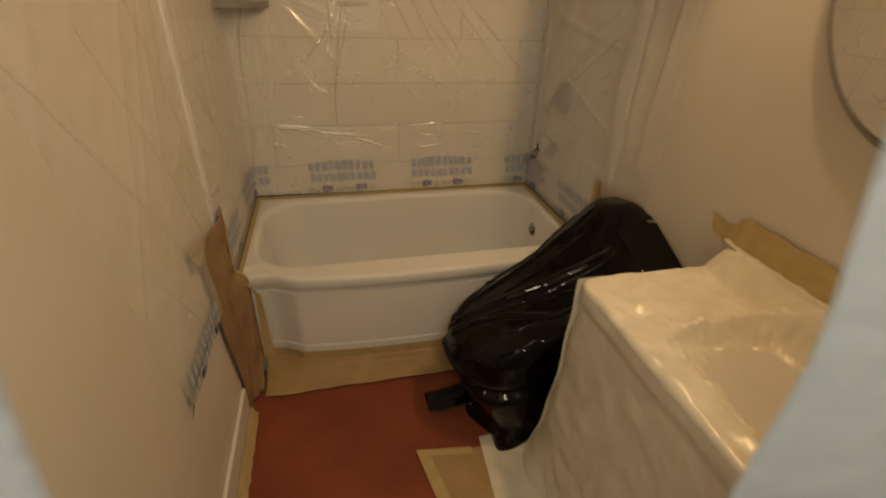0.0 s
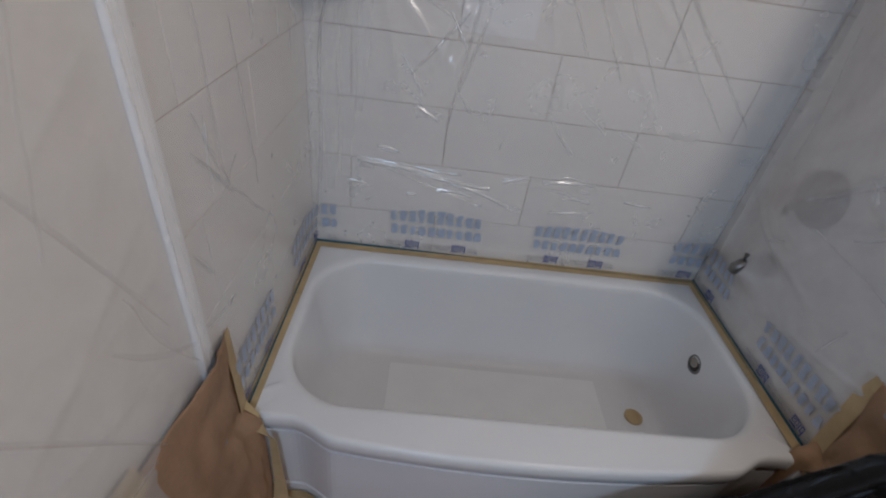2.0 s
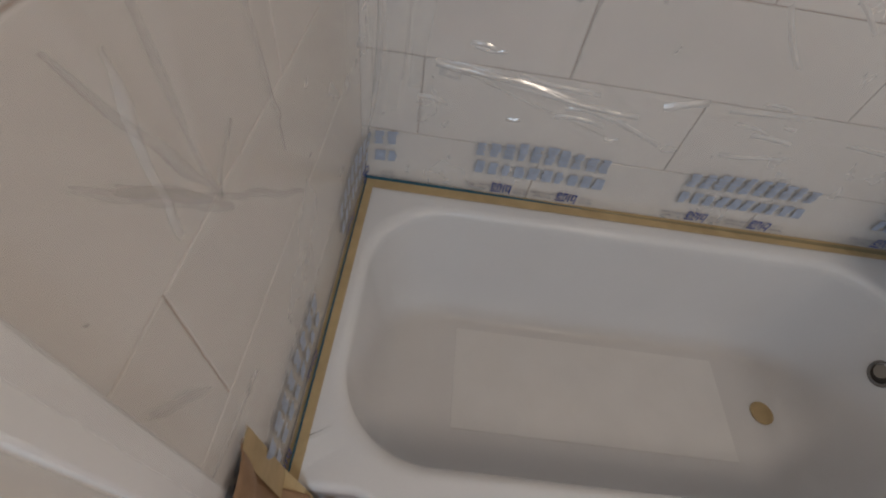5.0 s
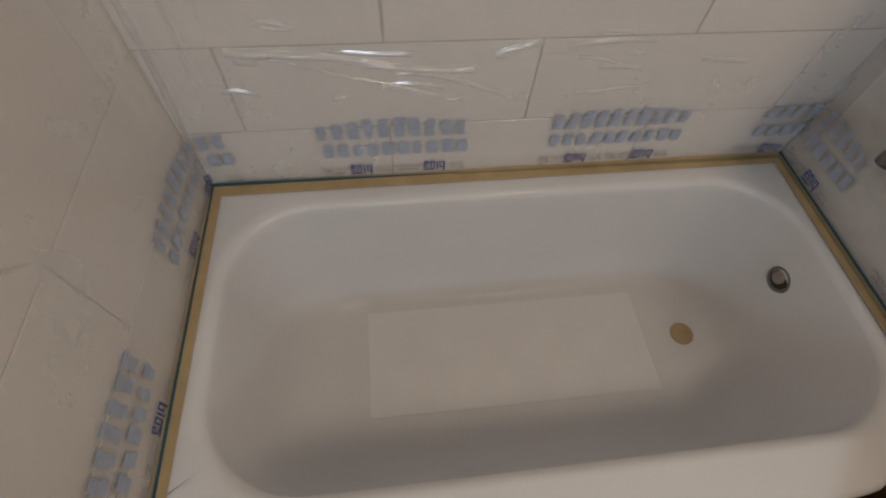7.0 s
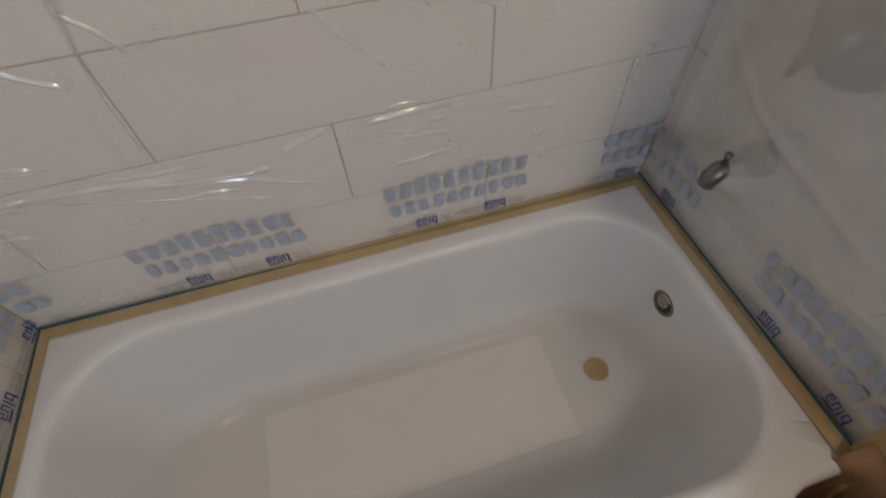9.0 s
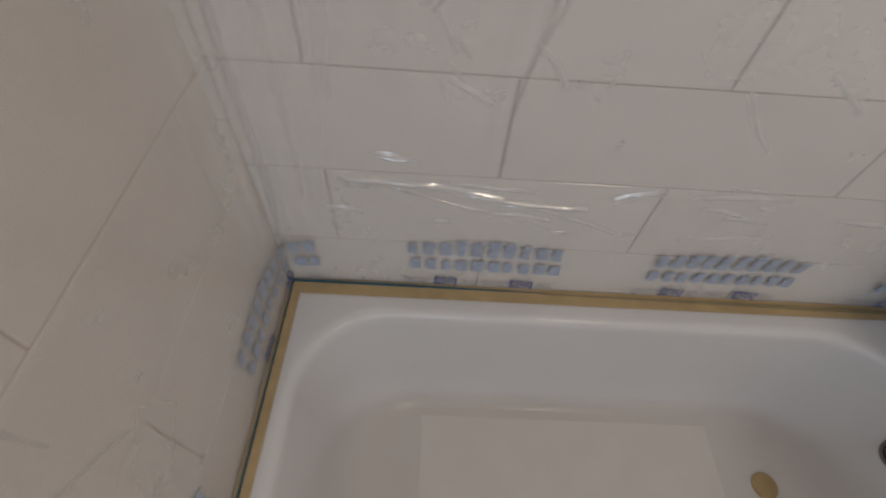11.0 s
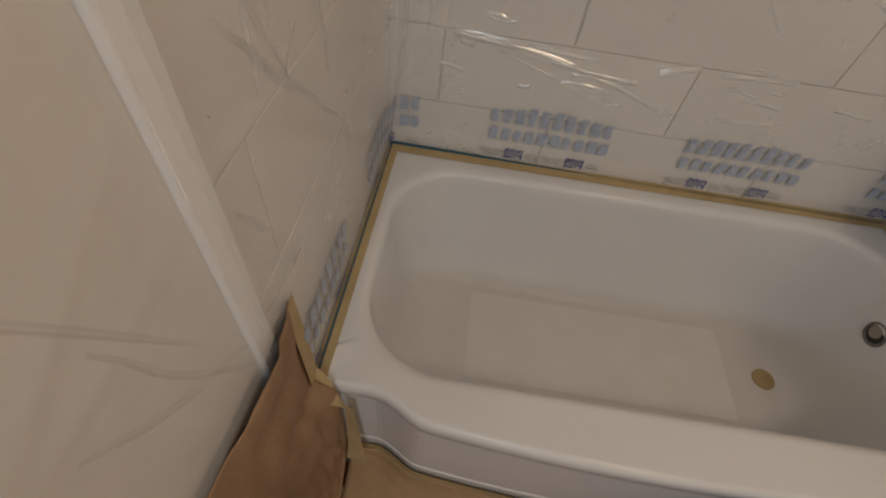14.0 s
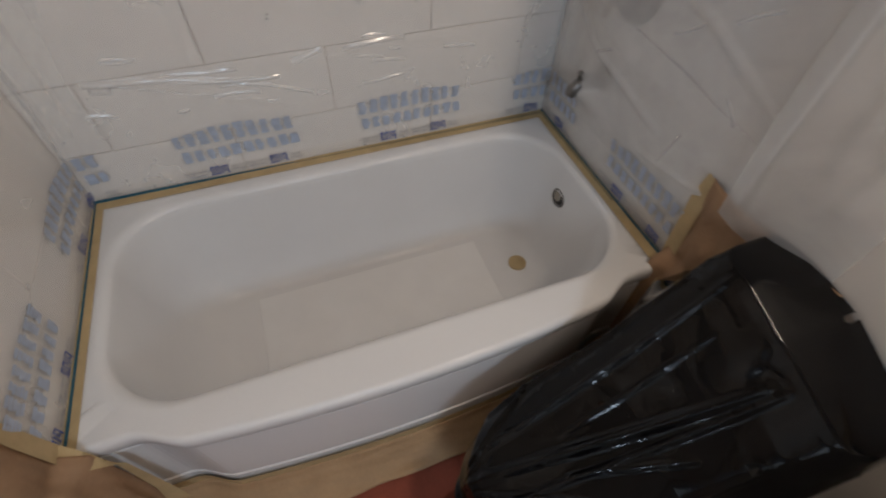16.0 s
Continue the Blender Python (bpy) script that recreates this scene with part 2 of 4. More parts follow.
def rounded(x0, x1, y0, y1, r, n):
    """A rounded rectangle sampled in step with ring_outer."""
    pts = []
    for i in range(n):
        k = i / n * 4
        q = k - int(k)
        if k < 1:
            x, y = x0, y1 + q * (y0 - y1)
        elif k < 2:
            x, y = x0 + q * (x1 - x0), y0
        elif k < 3:
            x, y = x1, y0 + q * (y1 - y0)
        else:
            x, y = x1 - q * (x1 - x0), y1
        rr = r(x, y) if callable(r) else r
        cx, cy = min(max(x, x0 + rr), x1 - rr), min(max(y, y0 + rr), y1 - rr)
        dx, dy = x - cx, y - cy
        if abs(dx) > 1e-9 and abs(dy) > 1e-9:
            d = math.hypot(dx, dy)
            x, y = cx + dx / d * rr, cy + dy / d * rr
        pts.append((x, y))
    return pts


def bathtub():
    tub = base("bathtub", "white enamel alcove bathtub with a bowed front apron", "bathtub")
    n = 240
    bm = bmesh.new()
    def add(pts, z):
        return [bm.verts.new((x, y, z)) for x, y in pts]
    def shrunk(pts, d):
        return [(min(max(x, 0.004 + d * 0.0), W - 0.004), y + d if y < -0.7 else y) for x, y in pts]
    outer = ring_outer(n)
    rr = lambda x, y: 0.17 if x < 0.7 else 0.15
    rings = [add(shrunk(outer, 0.012), RIM - 0.062), add(outer, RIM - 0.045), add(outer, RIM - 0.014), add(shrunk(outer, 0.004), RIM - 0.004), add(shrunk(outer, 0.012), RIM), add(shrunk(outer, 0.016), RIM)]
    # x0, x1, y0, y1, corner radius, height
    # the basin's section: how far each side has come in, by height, rounded softly into the floor
    rings.append(add(rounded(0.041, 1.456, -0.730, -0.066, 0.194, n), RIM))
    rings.append(add(rounded(0.045, 1.452, -0.726, -0.070, 0.19, n), RIM))
    lip = 0.024
    for k in range(1, 7):
        th = k / 6 * math.radians(72)
        d, dz = lip * math.sin(th), lip * (1 - math.cos(th))
        rings.append(add(rounded(0.045 + d, 1.452 - d * 0.6, -0.726 + d, -0.070 - d, 0.19, n), RIM - dz))
    d0, z0 = lip * math.sin(math.radians(72)), RIM - lip * (1 - math.cos(math.radians(72)))
    for k in range(1, 34):
        t = k / 33
        ang = t * math.pi / 2
        z = z0 - (z0 - 0.035) * math.sin(ang) ** 1.0
        q = 1 - math.cos(ang)
        x0 = 0.045 + d0 + 0.08 * t + 0.15 * q ** 2.4
        x1 = 1.452 - d0 * 0.6 - 0.022 * t - 0.09 * q ** 3.0
        y0 = -0.726 + d0 + 0.026 * t + 0.09 * q ** 2.6
        y1 = -0.070 - d0 - 0.022 * t - 0.045 * q ** 2.6
        rings.append(add(rounded(x0, x1, y0, y1, 0.19 - 0.06 * t, n), z))
    for a, b in zip(rings, rings[1:]):
        for i in range(n):
            bm.faces.new((a[i], a[(i + 1) % n], b[(i + 1) % n], b[i]))
    centre = bm.verts.new((0.85, -0.39, 0.0325))
    for i in range(n):
        bm.faces.new((rings[-1][i], rings[-1][(i + 1) % n], centre))
    part("basin", bm, M_TUB, tub, smooth=True)
    # apron: a bowed skirt with a panel set back between two fine grooves
    def skirt(z, inset):
        return [(x, tub_front(x) + inset, z) for x in (0.004 + i / 120 * (W - 0.008) for i in range(121))]
    bm = bmesh.new()
    rows = [(RIM - 0.055, 0.012), (RIM - 0.072, 0.012), (RIM - 0.075, 0.019), (RIM - 0.080, 0.019), (RIM - 0.083, 0.013), (0.158, 0.013), (0.155, 0.019), (0.150, 0.019), (0.147, 0.011), (0.0, 0.011)]
    grid = [[bm.verts.new(p) for p in skirt(z, d)] for z, d in rows]
    for a, b in zip(grid, grid[1:]):
        for i in range(120):
            bm.faces.new((a[i], a[i + 1], b[i + 1], b[i]))
    part("apron", bm, M_TUB, tub)
    # grip area on the floor of the basin
    bm = box(0.335, 1.195, -0.495, -0.175, 0.0335, 0.0365, 0.0008)
    part("grip_mat", bm, M_GRIP, tub, "slightly rougher white slip-proof area")
    # overflow
    n1 = Vector((-0.99, 0.0, 0.12))
    c = Vector((1.438, -0.320, 0.355))
    over = part("overflow", disc(c, n1, [(0.034, -0.01), (0.036, 0.004), (0.034, 0.007), (0.029, 0.008), (0.027, 0.003), (0.010, 0.002)]), M_VALVE, tub, "nickel overflow ring with a dark disc as its hole", True)
    # solid disc, coloured dark for the shade inside the overflow
    part("overflow_hole", disc(c + n1 * 0.004, n1, [(0.0265, 0.0), (0.026, 0.0012), (0.005, 0.0014)]), M_HOLE, over)
    part("overflow_plug", disc(c + n1 * 0.005 + Vector((0, 0.004, 0.004)), n1, [(0.018, 0.0), (0.018, 0.003), (0.013, 0.0045), (0.004, 0.004)], 20), M_PLUG, over, "pale grey stem inside the overflow")
    return tub


bathtub()
# taped-over drain
tagged(link("drain_tape", disc((1.320, -0.335, 0.0345), (0, 0, 1), [(0.036, 0.0), (0.036, 0.005), (0.030, 0.007), (0.010, 0.0055)], 20), M_TAPE), "round patch of masking tape over the tub drain", "masking tape")

# ---- tile trim, tiles and what is fixed to the tiled walls ----
def trim_strip(name, x0, x1, y, label):
    bm = box(x0, x1, y - 0.043, y, 0.0, 2.2, 0.004, 2)
    return tagged(link(name, bm, M_TRIM), label, "trim", kind="structure")


trim_strip("trim_left", -0.002, 0.010, -0.815, "glossy white bullnose trim ending the tiles")
trim_strip("trim_right", W - 0.010, W + 0.002, -0.765, "glossy white bullnose trim ending the tiles")


def mixer():
    tap = base("shower_valve", "brushed nickel shower valve with a lever behind plastic film", "shower valve")
    c = Vector((W - 0.012, -0.290, 1.035))
    part("escutcheon", disc(c, (-1, 0, 0), [(0.082, -0.01), (0.082, 0.002), (0.074, 0.010), (0.045, 0.015), (0.030, 0.016)]), M_VALVE, tap, smooth=True)
    part("valve_body", disc(c, (-1, 0, 0), [(0.028, 0.010), (0.026, 0.045), (0.022, 0.055), (0.010, 0.058)]), M_VALVE, tap, smooth=True)
    part("lever", tube([c + Vector((-0.045, 0, 0)), c + Vector((-0.050, 0.018, -0.030)), c + Vector((-0.048, 0.034, -0.075))], [0.012, 0.010, 0.008]), M_VALVE, tap, smooth=True)


def spout():
    tap = base("tub_spout", "brushed nickel tub spout behind plastic film", "tub spout")
    c = Vector((W - 0.012, -0.265, 0.775))
    part("flange", disc(c, (-1, 0, 0), [(0.036, -0.01), (0.036, 0.004), (0.028, 0.010)]), M_VALVE, tap, smooth=True)
    part("spout_body", tube([c + Vector((-0.004, 0, 0)), c + Vector((-0.05, 0, 0.0)), c + Vector((-0.078, 0, -0.004)), c + Vector((-0.090, 0, -0.016)), c + Vector((-0.094, 0, -0.034))], [0.020, 0.019, 0.0185, 0.018, 0.016], 16), M_VALVE, tap, smooth=True)
    part("diverter_knob", disc(c + Vector((-0.078, 0, 0.016)), (0, 0, 1), [(0.005, 0.0), (0.005, 0.014), (0.008, 0.016), (0.007, 0.022)], 14), M_VALVE, tap, smooth=True)


mixer()
spout()
# corner shelf
bm = bmesh.new()
top = [bm.verts.new((0.0, 0.0, 1.400))] + [bm.verts.new((0.20 * math.cos(a), -0.20 * math.sin(a), 1.400)) for a in (i / 16 * math.pi / 2 for i in range(17))]
face = bm.faces.new(top)
res = bmesh.ops.extrude_face_region(bm, geom=[face])
bmesh.ops.translate(bm, verts=[g for g in res["geom"] if isinstance(g, bmesh.types.BMVert)], vec=(0, 0, -0.022))
bmesh.ops.recalc_face_normals(bm, faces=bm.faces[:])
shelf = tagged(link("corner_shelf", bm, M_SHELF), "corner shelf, coloured dark for its shade, behind the plastic film", "shelf")
# notice behind the film, with what can be read of it
def lettering(text, size, m, mat, parent, name="lettering", turned=False):
    cu = bpy.data.curves.new(name, "FONT")
    cu.body, cu.size, cu.align_x, cu.align_y = text, size, "CENTER", "CENTER"
    tmp = bpy.data.objects.new(name, cu)
    scene.collection.objects.link(tmp)
    me = bpy.data.meshes.new_from_object(tmp.evaluated_get(bpy.context.evaluated_depsgraph_get()))
    bpy.data.objects.remove(tmp)
    me.transform(m @ Matrix.Diagonal((-1, -1, 1, 1) if turned else (1, 1, 1, 1)))
    me.materials.append(mat)
    ob = new(name, me)
    ob.parent = parent
    return ob


notice = base("notice", "white paper notice with printed lines behind the film", "notice")
part("sheet", box(0.448, 0.664, -0.0032, -0.0022, 1.287, 1.566), M_PAPER, notice)
for i, (row, z) in enumerate((("SAT 1/13 WITH", 1.462), ("A 10 YEAR", 1.429), ("WARRANTY", 1.395))):
    lettering(row, 0.026, pose(0.557, -0.0038, z, 90, 0, 0), M_BLACK, notice)
part("bar", box(0.475, 0.640, -0.0040, -0.0034, 1.492, 1.505), M_BLACK, notice)
part("bar", box(0.490, 0.625, -0.0040, -0.0034, 1.526, 1.539), M_BLACK, notice)


# ---- plastic film over the tub walls ----
FOLDS = [((0.15, 0.86), (0.33, 0.845), 0.012, 0.010), ((0.28, 0.83), (0.62, 0.80), 0.010, 0.008), ((0.36, 0.79), (0.66, 0.70), 0.007, 0.008),
         ((0.62, 0.83), (0.86, 0.835), 0.010, 0.008), ((0.50, 0.86), (0.60, 0.80), 0.007, 0.009), ((0.42, 0.86), (0.43, 1.10), 0.012, 0.014),
         ((0.43, 1.10), (0.50, 1.42), 0.016, 0.022), ((0.37, 1.12), (0.47, 1.40), 0.010, 0.012), ((0.22, 1.42), (0.46, 1.16), 0.014, 0.018), ((0.22, 1.40), (0.30, 1.05), 0.012, 0.02),
         ((0.24, 1.44), (0.60, 1.28), 0.010, 0.012), ((0.60, 1.72), (1.12, 1.08), 0.011, 0.012), ((0.66, 1.72), (1.25, 1.16), 0.011, 0.012), ((0.72, 1.72), (1.36, 1.22), 0.010, 0.012), ((0.80, 1.75), (1.42, 1.30), 0.011, 0.013),
         ((0.58, 1.70), (0.78, 1.12), 0.009, 0.012), ((0.98, 0.83), (1.20, 0.80), 0.008, 0.008), ((1.10, 0.74), (1.34, 0.70), 0.005, 0.008),
         ((-0.22, 1.70), (-0.23, 1.30), 0.010, 0.010), ((-0.43, 1.55), (-0.44, 1.28), 0.010, 0.008), ((-0.60, 1.45), (-0.66, 1.05), 0.012, 0.012), ((-0.78, 1.50), (-0.66, 1.08), 0.012, 0.011),
         ((-0.84, 1.10), (-0.62, 1.06), 0.014, 0.016), ((-0.62, 1.06), (-0.34, 1.06), 0.010, 0.012), ((-0.84, 1.25), (-0.66, 1.09), 0.009, 0.014), ((-0.84, 0.82), (-0.70, 0.80), 0.010, 0.014), ((-0.84, 0.95), (-0.60, 0.92), 0.006, 0.02),
         ((1.92, 1.16), (2.30, 0.98), 0.010, 0.012), ((1.70, 1.40), (2.30, 1.30), 0.012, 0.02), ((1.60, 0.95), (2.05, 0.80), 0.009, 0.018), ((1.86, 1.05), (2.20, 1.45), 0.014, 0.014), ((2.00, 0.70), (2.28, 0.75), 0.006, 0.012)]


def film_offset(s, z):
    up = max(0.0, z - RIM)
    o = 0.005 + min(1.0, up / 0.25) * (0.0075 + 0.004 * wob(s, z, 1.7, 3.1) + 0.0009 * wob(s, z, 8.2, 11))
    if s > W:
        o += 0.05 * math.sin(math.pi * min(1.0, (s - W) / 0.80)) ** 1.5 * min(1.0, max(0.0, up - 0.12) / 0.3)
    for a, b, amp, w in FOLDS:
        if min(a[0], b[0]) - 3 * w < s < max(a[0], b[0]) + 3 * w and min(a[1], b[1]) - 3 * w < z < max(a[1], b[1]) + 3 * w:
            o += ridge(s, z, a, b, amp * (0.40 if s < 0 else 0.75), w * (0.62 if s < 0 else 0.75))
    # tented over spout and valve
    d = math.hypot(s - W - 0.265, z - 0.757)
    o += 0.075 * math.exp(-(d / 0.055) ** 1.3)
    d = math.hypot(s - W - 0.29, z - 1.02)
    o += 0.045 * math.exp(-(d / 0.13) ** 2)
    return o


def film_point(s, z):
    """A place on the film: s runs along the left wall, the back wall and the right wall."""
    o = film_offset(s, z)
    up = max(0.0, min(1.0, (z - RIM - 0.02) / 0.45))
    up = up * up * (3 - 2 * up)
    if s < 0:
        p = Vector((o, s, z))
    elif s < W:
        p = Vector((s, -o, z))
    else:
        p = Vector((W - o, -(s - W), z))
    for corner, side in ((0.0, 1), (W, -1)):
        d = abs(s - corner)
        k = math.exp(-(d / 0.10) ** 2)
        amp = (0.010 + 0.055 * up) if side > 0 else (0.008 + 0.02 * up)
        if side > 0 and z > 1.2:
            amp += 0.10 * math.exp(-((z - 1.47) / 0.14) ** 2)
        p += Vector((side, -1, 0)).normalized() * amp * k * (1 + 0.25 * wob(s * 6, z * 0.6, 4.0, 6.0))
        # keep clear of the walls round the corner
    p.x = min(max(p.x, 0.0045), W - 0.0045)
    p.y = min(p.y, -0.0045)
    return p


def round_corner(s):
    """The film cuts the corners, so its print reaches further along the end walls."""
    return s - 0.034 if s < 0 else s + 0.015 if s > W else s


def film():
    thing = base("masking_film", "clear wrinkled masking film hung over the tub tiles", "plastic film")
    s0, s1, z0, z1 = -0.838, W + 0.800, RIM + 0.004, 2.05
    for a, b, n, mat in ((s0, -0.12, 120, M_FILM), (-0.12, W + 0.06, 260, M_FILM), (W + 0.06, s1, 110, M_HAZE)):
        part("sheet", sheet(lambda u, v: film_point(a + u * (b - a), z0 + v ** 1.12 * (z1 - z0)), n, 200), mat, thing, smooth=True).visible_shadow = False
    creases(thing)
    # printing along the lower edge, repeated every 538 mm
    rnd = random.Random(4)
    for k in range(-2, 4):
        o = 0.3455 + 0.538 * k
        lo, hi = -0.775, W + 0.750
        bm = bmesh.new()
        for row, (za, zb) in enumerate(((0.572, 0.610), (0.630, 0.672))):
            for c in range(10):
                s = round_corner(o - 0.053 + c * 0.0345 + row * -0.006)
                if not lo < s < hi:
                    continue
                w, slant = 0.0215 + rnd.uniform(-0.003, 0.003), -0.004
                top = zb + (0.012 * math.sin(c / 9 * math.pi) if row else 0) + rnd.uniform(-0.003, 0.003)
                m = 5 if row else 3
                for j in range(m):
                    a, b = za + (top - za) * j / m, za + (top - za) * (j + 1) / m - (0.0012 if row else 0.0)
                    sa, sb = s + rnd.uniform(-0.003, 0.003), s + w + rnd.uniform(-0.003, 0.003)
                    vs = []
                    for ss, zz in ((sa, a), (sb, a), (sb + slant * 0.3, b), (sa + slant * 0.3, b)):
                        vs.append(bm.verts.new(lift(ss, zz)))
                    bm.faces.new(vs)
        if len(bm.faces):
            tagged(part("print", bm, M_FAINT, thing, "faded grey-blue rows of printing"), kind="stuff")
        else:
            bm.free()
        for q, width in ((0.0, 0.05), (0.178, 0.05)):
            s = round_corner(o + q)
            if lo < s < hi - 0.05:
                mark(thing, s)
        for q in (0.062, 0.240):
            if lo < o + q < hi - 0.05:
                small_print(thing, round_corner(o + q + 0.020), ("48 in/po", "121 cm"))
        for q in (0.110, -0.068):
            if lo + 0.03 < o + q < hi - 0.06:
                small_print(thing, round_corner(o + q + 0.030), ("Pre-Taped", "Painter's Plastic"))


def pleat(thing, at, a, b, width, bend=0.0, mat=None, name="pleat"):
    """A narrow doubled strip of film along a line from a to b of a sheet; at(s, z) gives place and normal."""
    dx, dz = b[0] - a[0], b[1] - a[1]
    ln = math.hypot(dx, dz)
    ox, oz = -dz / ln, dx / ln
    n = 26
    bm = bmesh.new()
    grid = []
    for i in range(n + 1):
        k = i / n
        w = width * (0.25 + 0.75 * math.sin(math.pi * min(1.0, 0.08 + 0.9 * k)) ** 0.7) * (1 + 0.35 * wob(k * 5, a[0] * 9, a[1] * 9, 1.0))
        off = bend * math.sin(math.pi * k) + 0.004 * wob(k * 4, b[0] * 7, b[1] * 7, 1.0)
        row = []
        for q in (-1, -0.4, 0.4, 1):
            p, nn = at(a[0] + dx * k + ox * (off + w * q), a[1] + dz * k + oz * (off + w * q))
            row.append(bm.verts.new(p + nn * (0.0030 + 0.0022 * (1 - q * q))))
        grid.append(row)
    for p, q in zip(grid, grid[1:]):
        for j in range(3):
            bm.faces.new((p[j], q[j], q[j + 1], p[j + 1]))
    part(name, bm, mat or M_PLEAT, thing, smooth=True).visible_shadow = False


def film_at(s, z):
    p = film_point(s, z)
    return p, (lift(s, z) - p).normalized()


def pleats(thing):
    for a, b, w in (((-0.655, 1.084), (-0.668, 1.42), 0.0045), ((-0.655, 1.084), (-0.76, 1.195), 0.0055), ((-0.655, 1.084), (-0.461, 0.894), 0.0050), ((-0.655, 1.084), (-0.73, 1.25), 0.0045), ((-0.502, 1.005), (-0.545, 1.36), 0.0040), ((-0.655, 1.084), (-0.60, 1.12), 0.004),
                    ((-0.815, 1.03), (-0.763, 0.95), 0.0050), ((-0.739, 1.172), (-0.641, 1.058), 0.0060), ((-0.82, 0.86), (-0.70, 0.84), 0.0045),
                    # first pleat here: the broad fold's shading band, drawn as a darker strip
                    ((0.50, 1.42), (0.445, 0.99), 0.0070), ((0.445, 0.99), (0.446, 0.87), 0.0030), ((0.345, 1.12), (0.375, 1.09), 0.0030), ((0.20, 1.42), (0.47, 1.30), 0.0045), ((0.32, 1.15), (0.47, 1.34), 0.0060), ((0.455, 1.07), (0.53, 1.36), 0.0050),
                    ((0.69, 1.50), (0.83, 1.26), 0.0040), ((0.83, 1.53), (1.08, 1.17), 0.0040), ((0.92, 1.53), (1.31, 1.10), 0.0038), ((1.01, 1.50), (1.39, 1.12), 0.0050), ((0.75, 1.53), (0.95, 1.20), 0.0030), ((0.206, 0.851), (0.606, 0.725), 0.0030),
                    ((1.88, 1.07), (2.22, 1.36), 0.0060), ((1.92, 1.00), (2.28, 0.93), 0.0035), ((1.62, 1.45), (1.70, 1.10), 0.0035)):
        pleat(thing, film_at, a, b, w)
    # loose film bunched in the corner, in hanging folds
    for a, b, w in (((0.055, 0.74), (0.050, 1.50), 0.030), ((0.115, 0.80), (0.135, 1.52), 0.034), ((0.075, 0.82), (0.095, 1.50), 0.010), ((0.160, 1.02), (0.200, 1.52), 0.022), ((-0.045, 0.80), (-0.050, 1.50), 0.024)):
        pleat(thing, film_at, a, b, w, 0.004, M_FOLD, "fold")


def creases(thing):
    """Short sharp folds standing up from the film: start, end and height of each."""
    pleats(thing)
    rnd = random.Random(21)
    rows = [((0.16, 0.860), (0.24, 0.850), 0.007), ((0.17, 0.845), (0.22, 0.838), 0.010), ((0.22, 0.852), (0.46, 0.815), 0.006), ((0.40, 0.825), (0.62, 0.800), 0.005), ((0.55, 0.790), (0.70, 0.735), 0.004), ((0.66, 0.835), (0.75, 0.860), 0.006),
            ((0.80, 0.850), (0.98, 0.858), 0.005), ((0.44, 0.770), (0.56, 0.762), 0.004), ((0.34, 0.850), (0.52, 0.838), 0.004), ((0.88, 0.80), (0.98, 0.79), 0.004), ((1.10, 0.81), (1.20, 0.80), 0.004), ((0.48, 0.80), (0.60, 0.778), 0.004)]
    for k in range(12):
        s, z = rnd.uniform(0.12, 1.05), rnd.uniform(0.69, 0.92)
        d, t = rnd.uniform(0.03, 0.11), rnd.uniform(-0.25, 0.12)
        rows.append(((s, z), (s + d, z + d * t), rnd.uniform(0.002, 0.0045)))
    for k in range(9):
        s, z = rnd.uniform(-0.72, -0.15), rnd.uniform(1.05, 1.5)
        rows.append(((s, z), (s + rnd.uniform(-0.02, 0.02), z + rnd.uniform(0.06, 0.14)), rnd.uniform(0.002, 0.004)))
    for k in range(7):
        s, z = rnd.uniform(1.72, 2.2), rnd.uniform(0.72, 1.2)
        rows.append(((s, z), (s + rnd.uniform(-0.09, 0.09), z + rnd.uniform(-0.05, 0.12)), rnd.uniform(0.002, 0.0045)))
    for k in range(8):
        s, z = rnd.uniform(0.25, 1.2), rnd.uniform(1.05, 1.45)
        rows.append(((s, z), (s + rnd.uniform(0.04, 0.12), z - rnd.uniform(0.03, 0.12)), rnd.uniform(0.002, 0.004)))
    for a, b, h in rows:
        n = 14
        bend = rnd.uniform(-0.006, 0.006)
        wide = h * 1.5
        dx, dz = b[0] - a[0], b[1] - a[1]
        ln = math.hypot(dx, dz)
        ox, oz = -dz / ln, dx / ln
        bm = bmesh.new()
        grid = []
        for i in range(n + 1):
            k = i / n
            env = math.sin(math.pi * min(1.0, max(0.0, k))) ** 0.6
            s, z = a[0] + dx * k + ox * bend * math.sin(math.pi * k), a[1] + dz * k + oz * bend * math.sin(math.pi * k)
            row = []
            for j in range(7):
                q = j / 3 - 1
                ss, zz = s + ox * wide * q, z + oz * wide * q
                p, e = film_point(ss, zz), lift(ss, zz)
                nn = (e - p).normalized()
                row.append(bm.verts.new(p + nn * (0.0006 + h * env * (1 + wob(k * 9, q, h * 900, 1) * 0.3) * math.cos(q * math.pi / 2) ** 1.5)))
            grid.append(row)
        for p, q in zip(grid, grid[1:]):
            for j in range(6):
                bm.faces.new((p[j], q[j], q[j + 1], p[j + 1]))
        part("crease", bm, M_CREASE, thing, smooth=True).visible_shadow = False


def lift(s, z, up=0.0045):
    """A place just in front of the film."""
    p, a, b = film_point(s, z), film_point(s + 0.002, z), film_point(s, z + 0.002)
    n = (a - p).cross(b - p)
    return p + n.normalized() * up


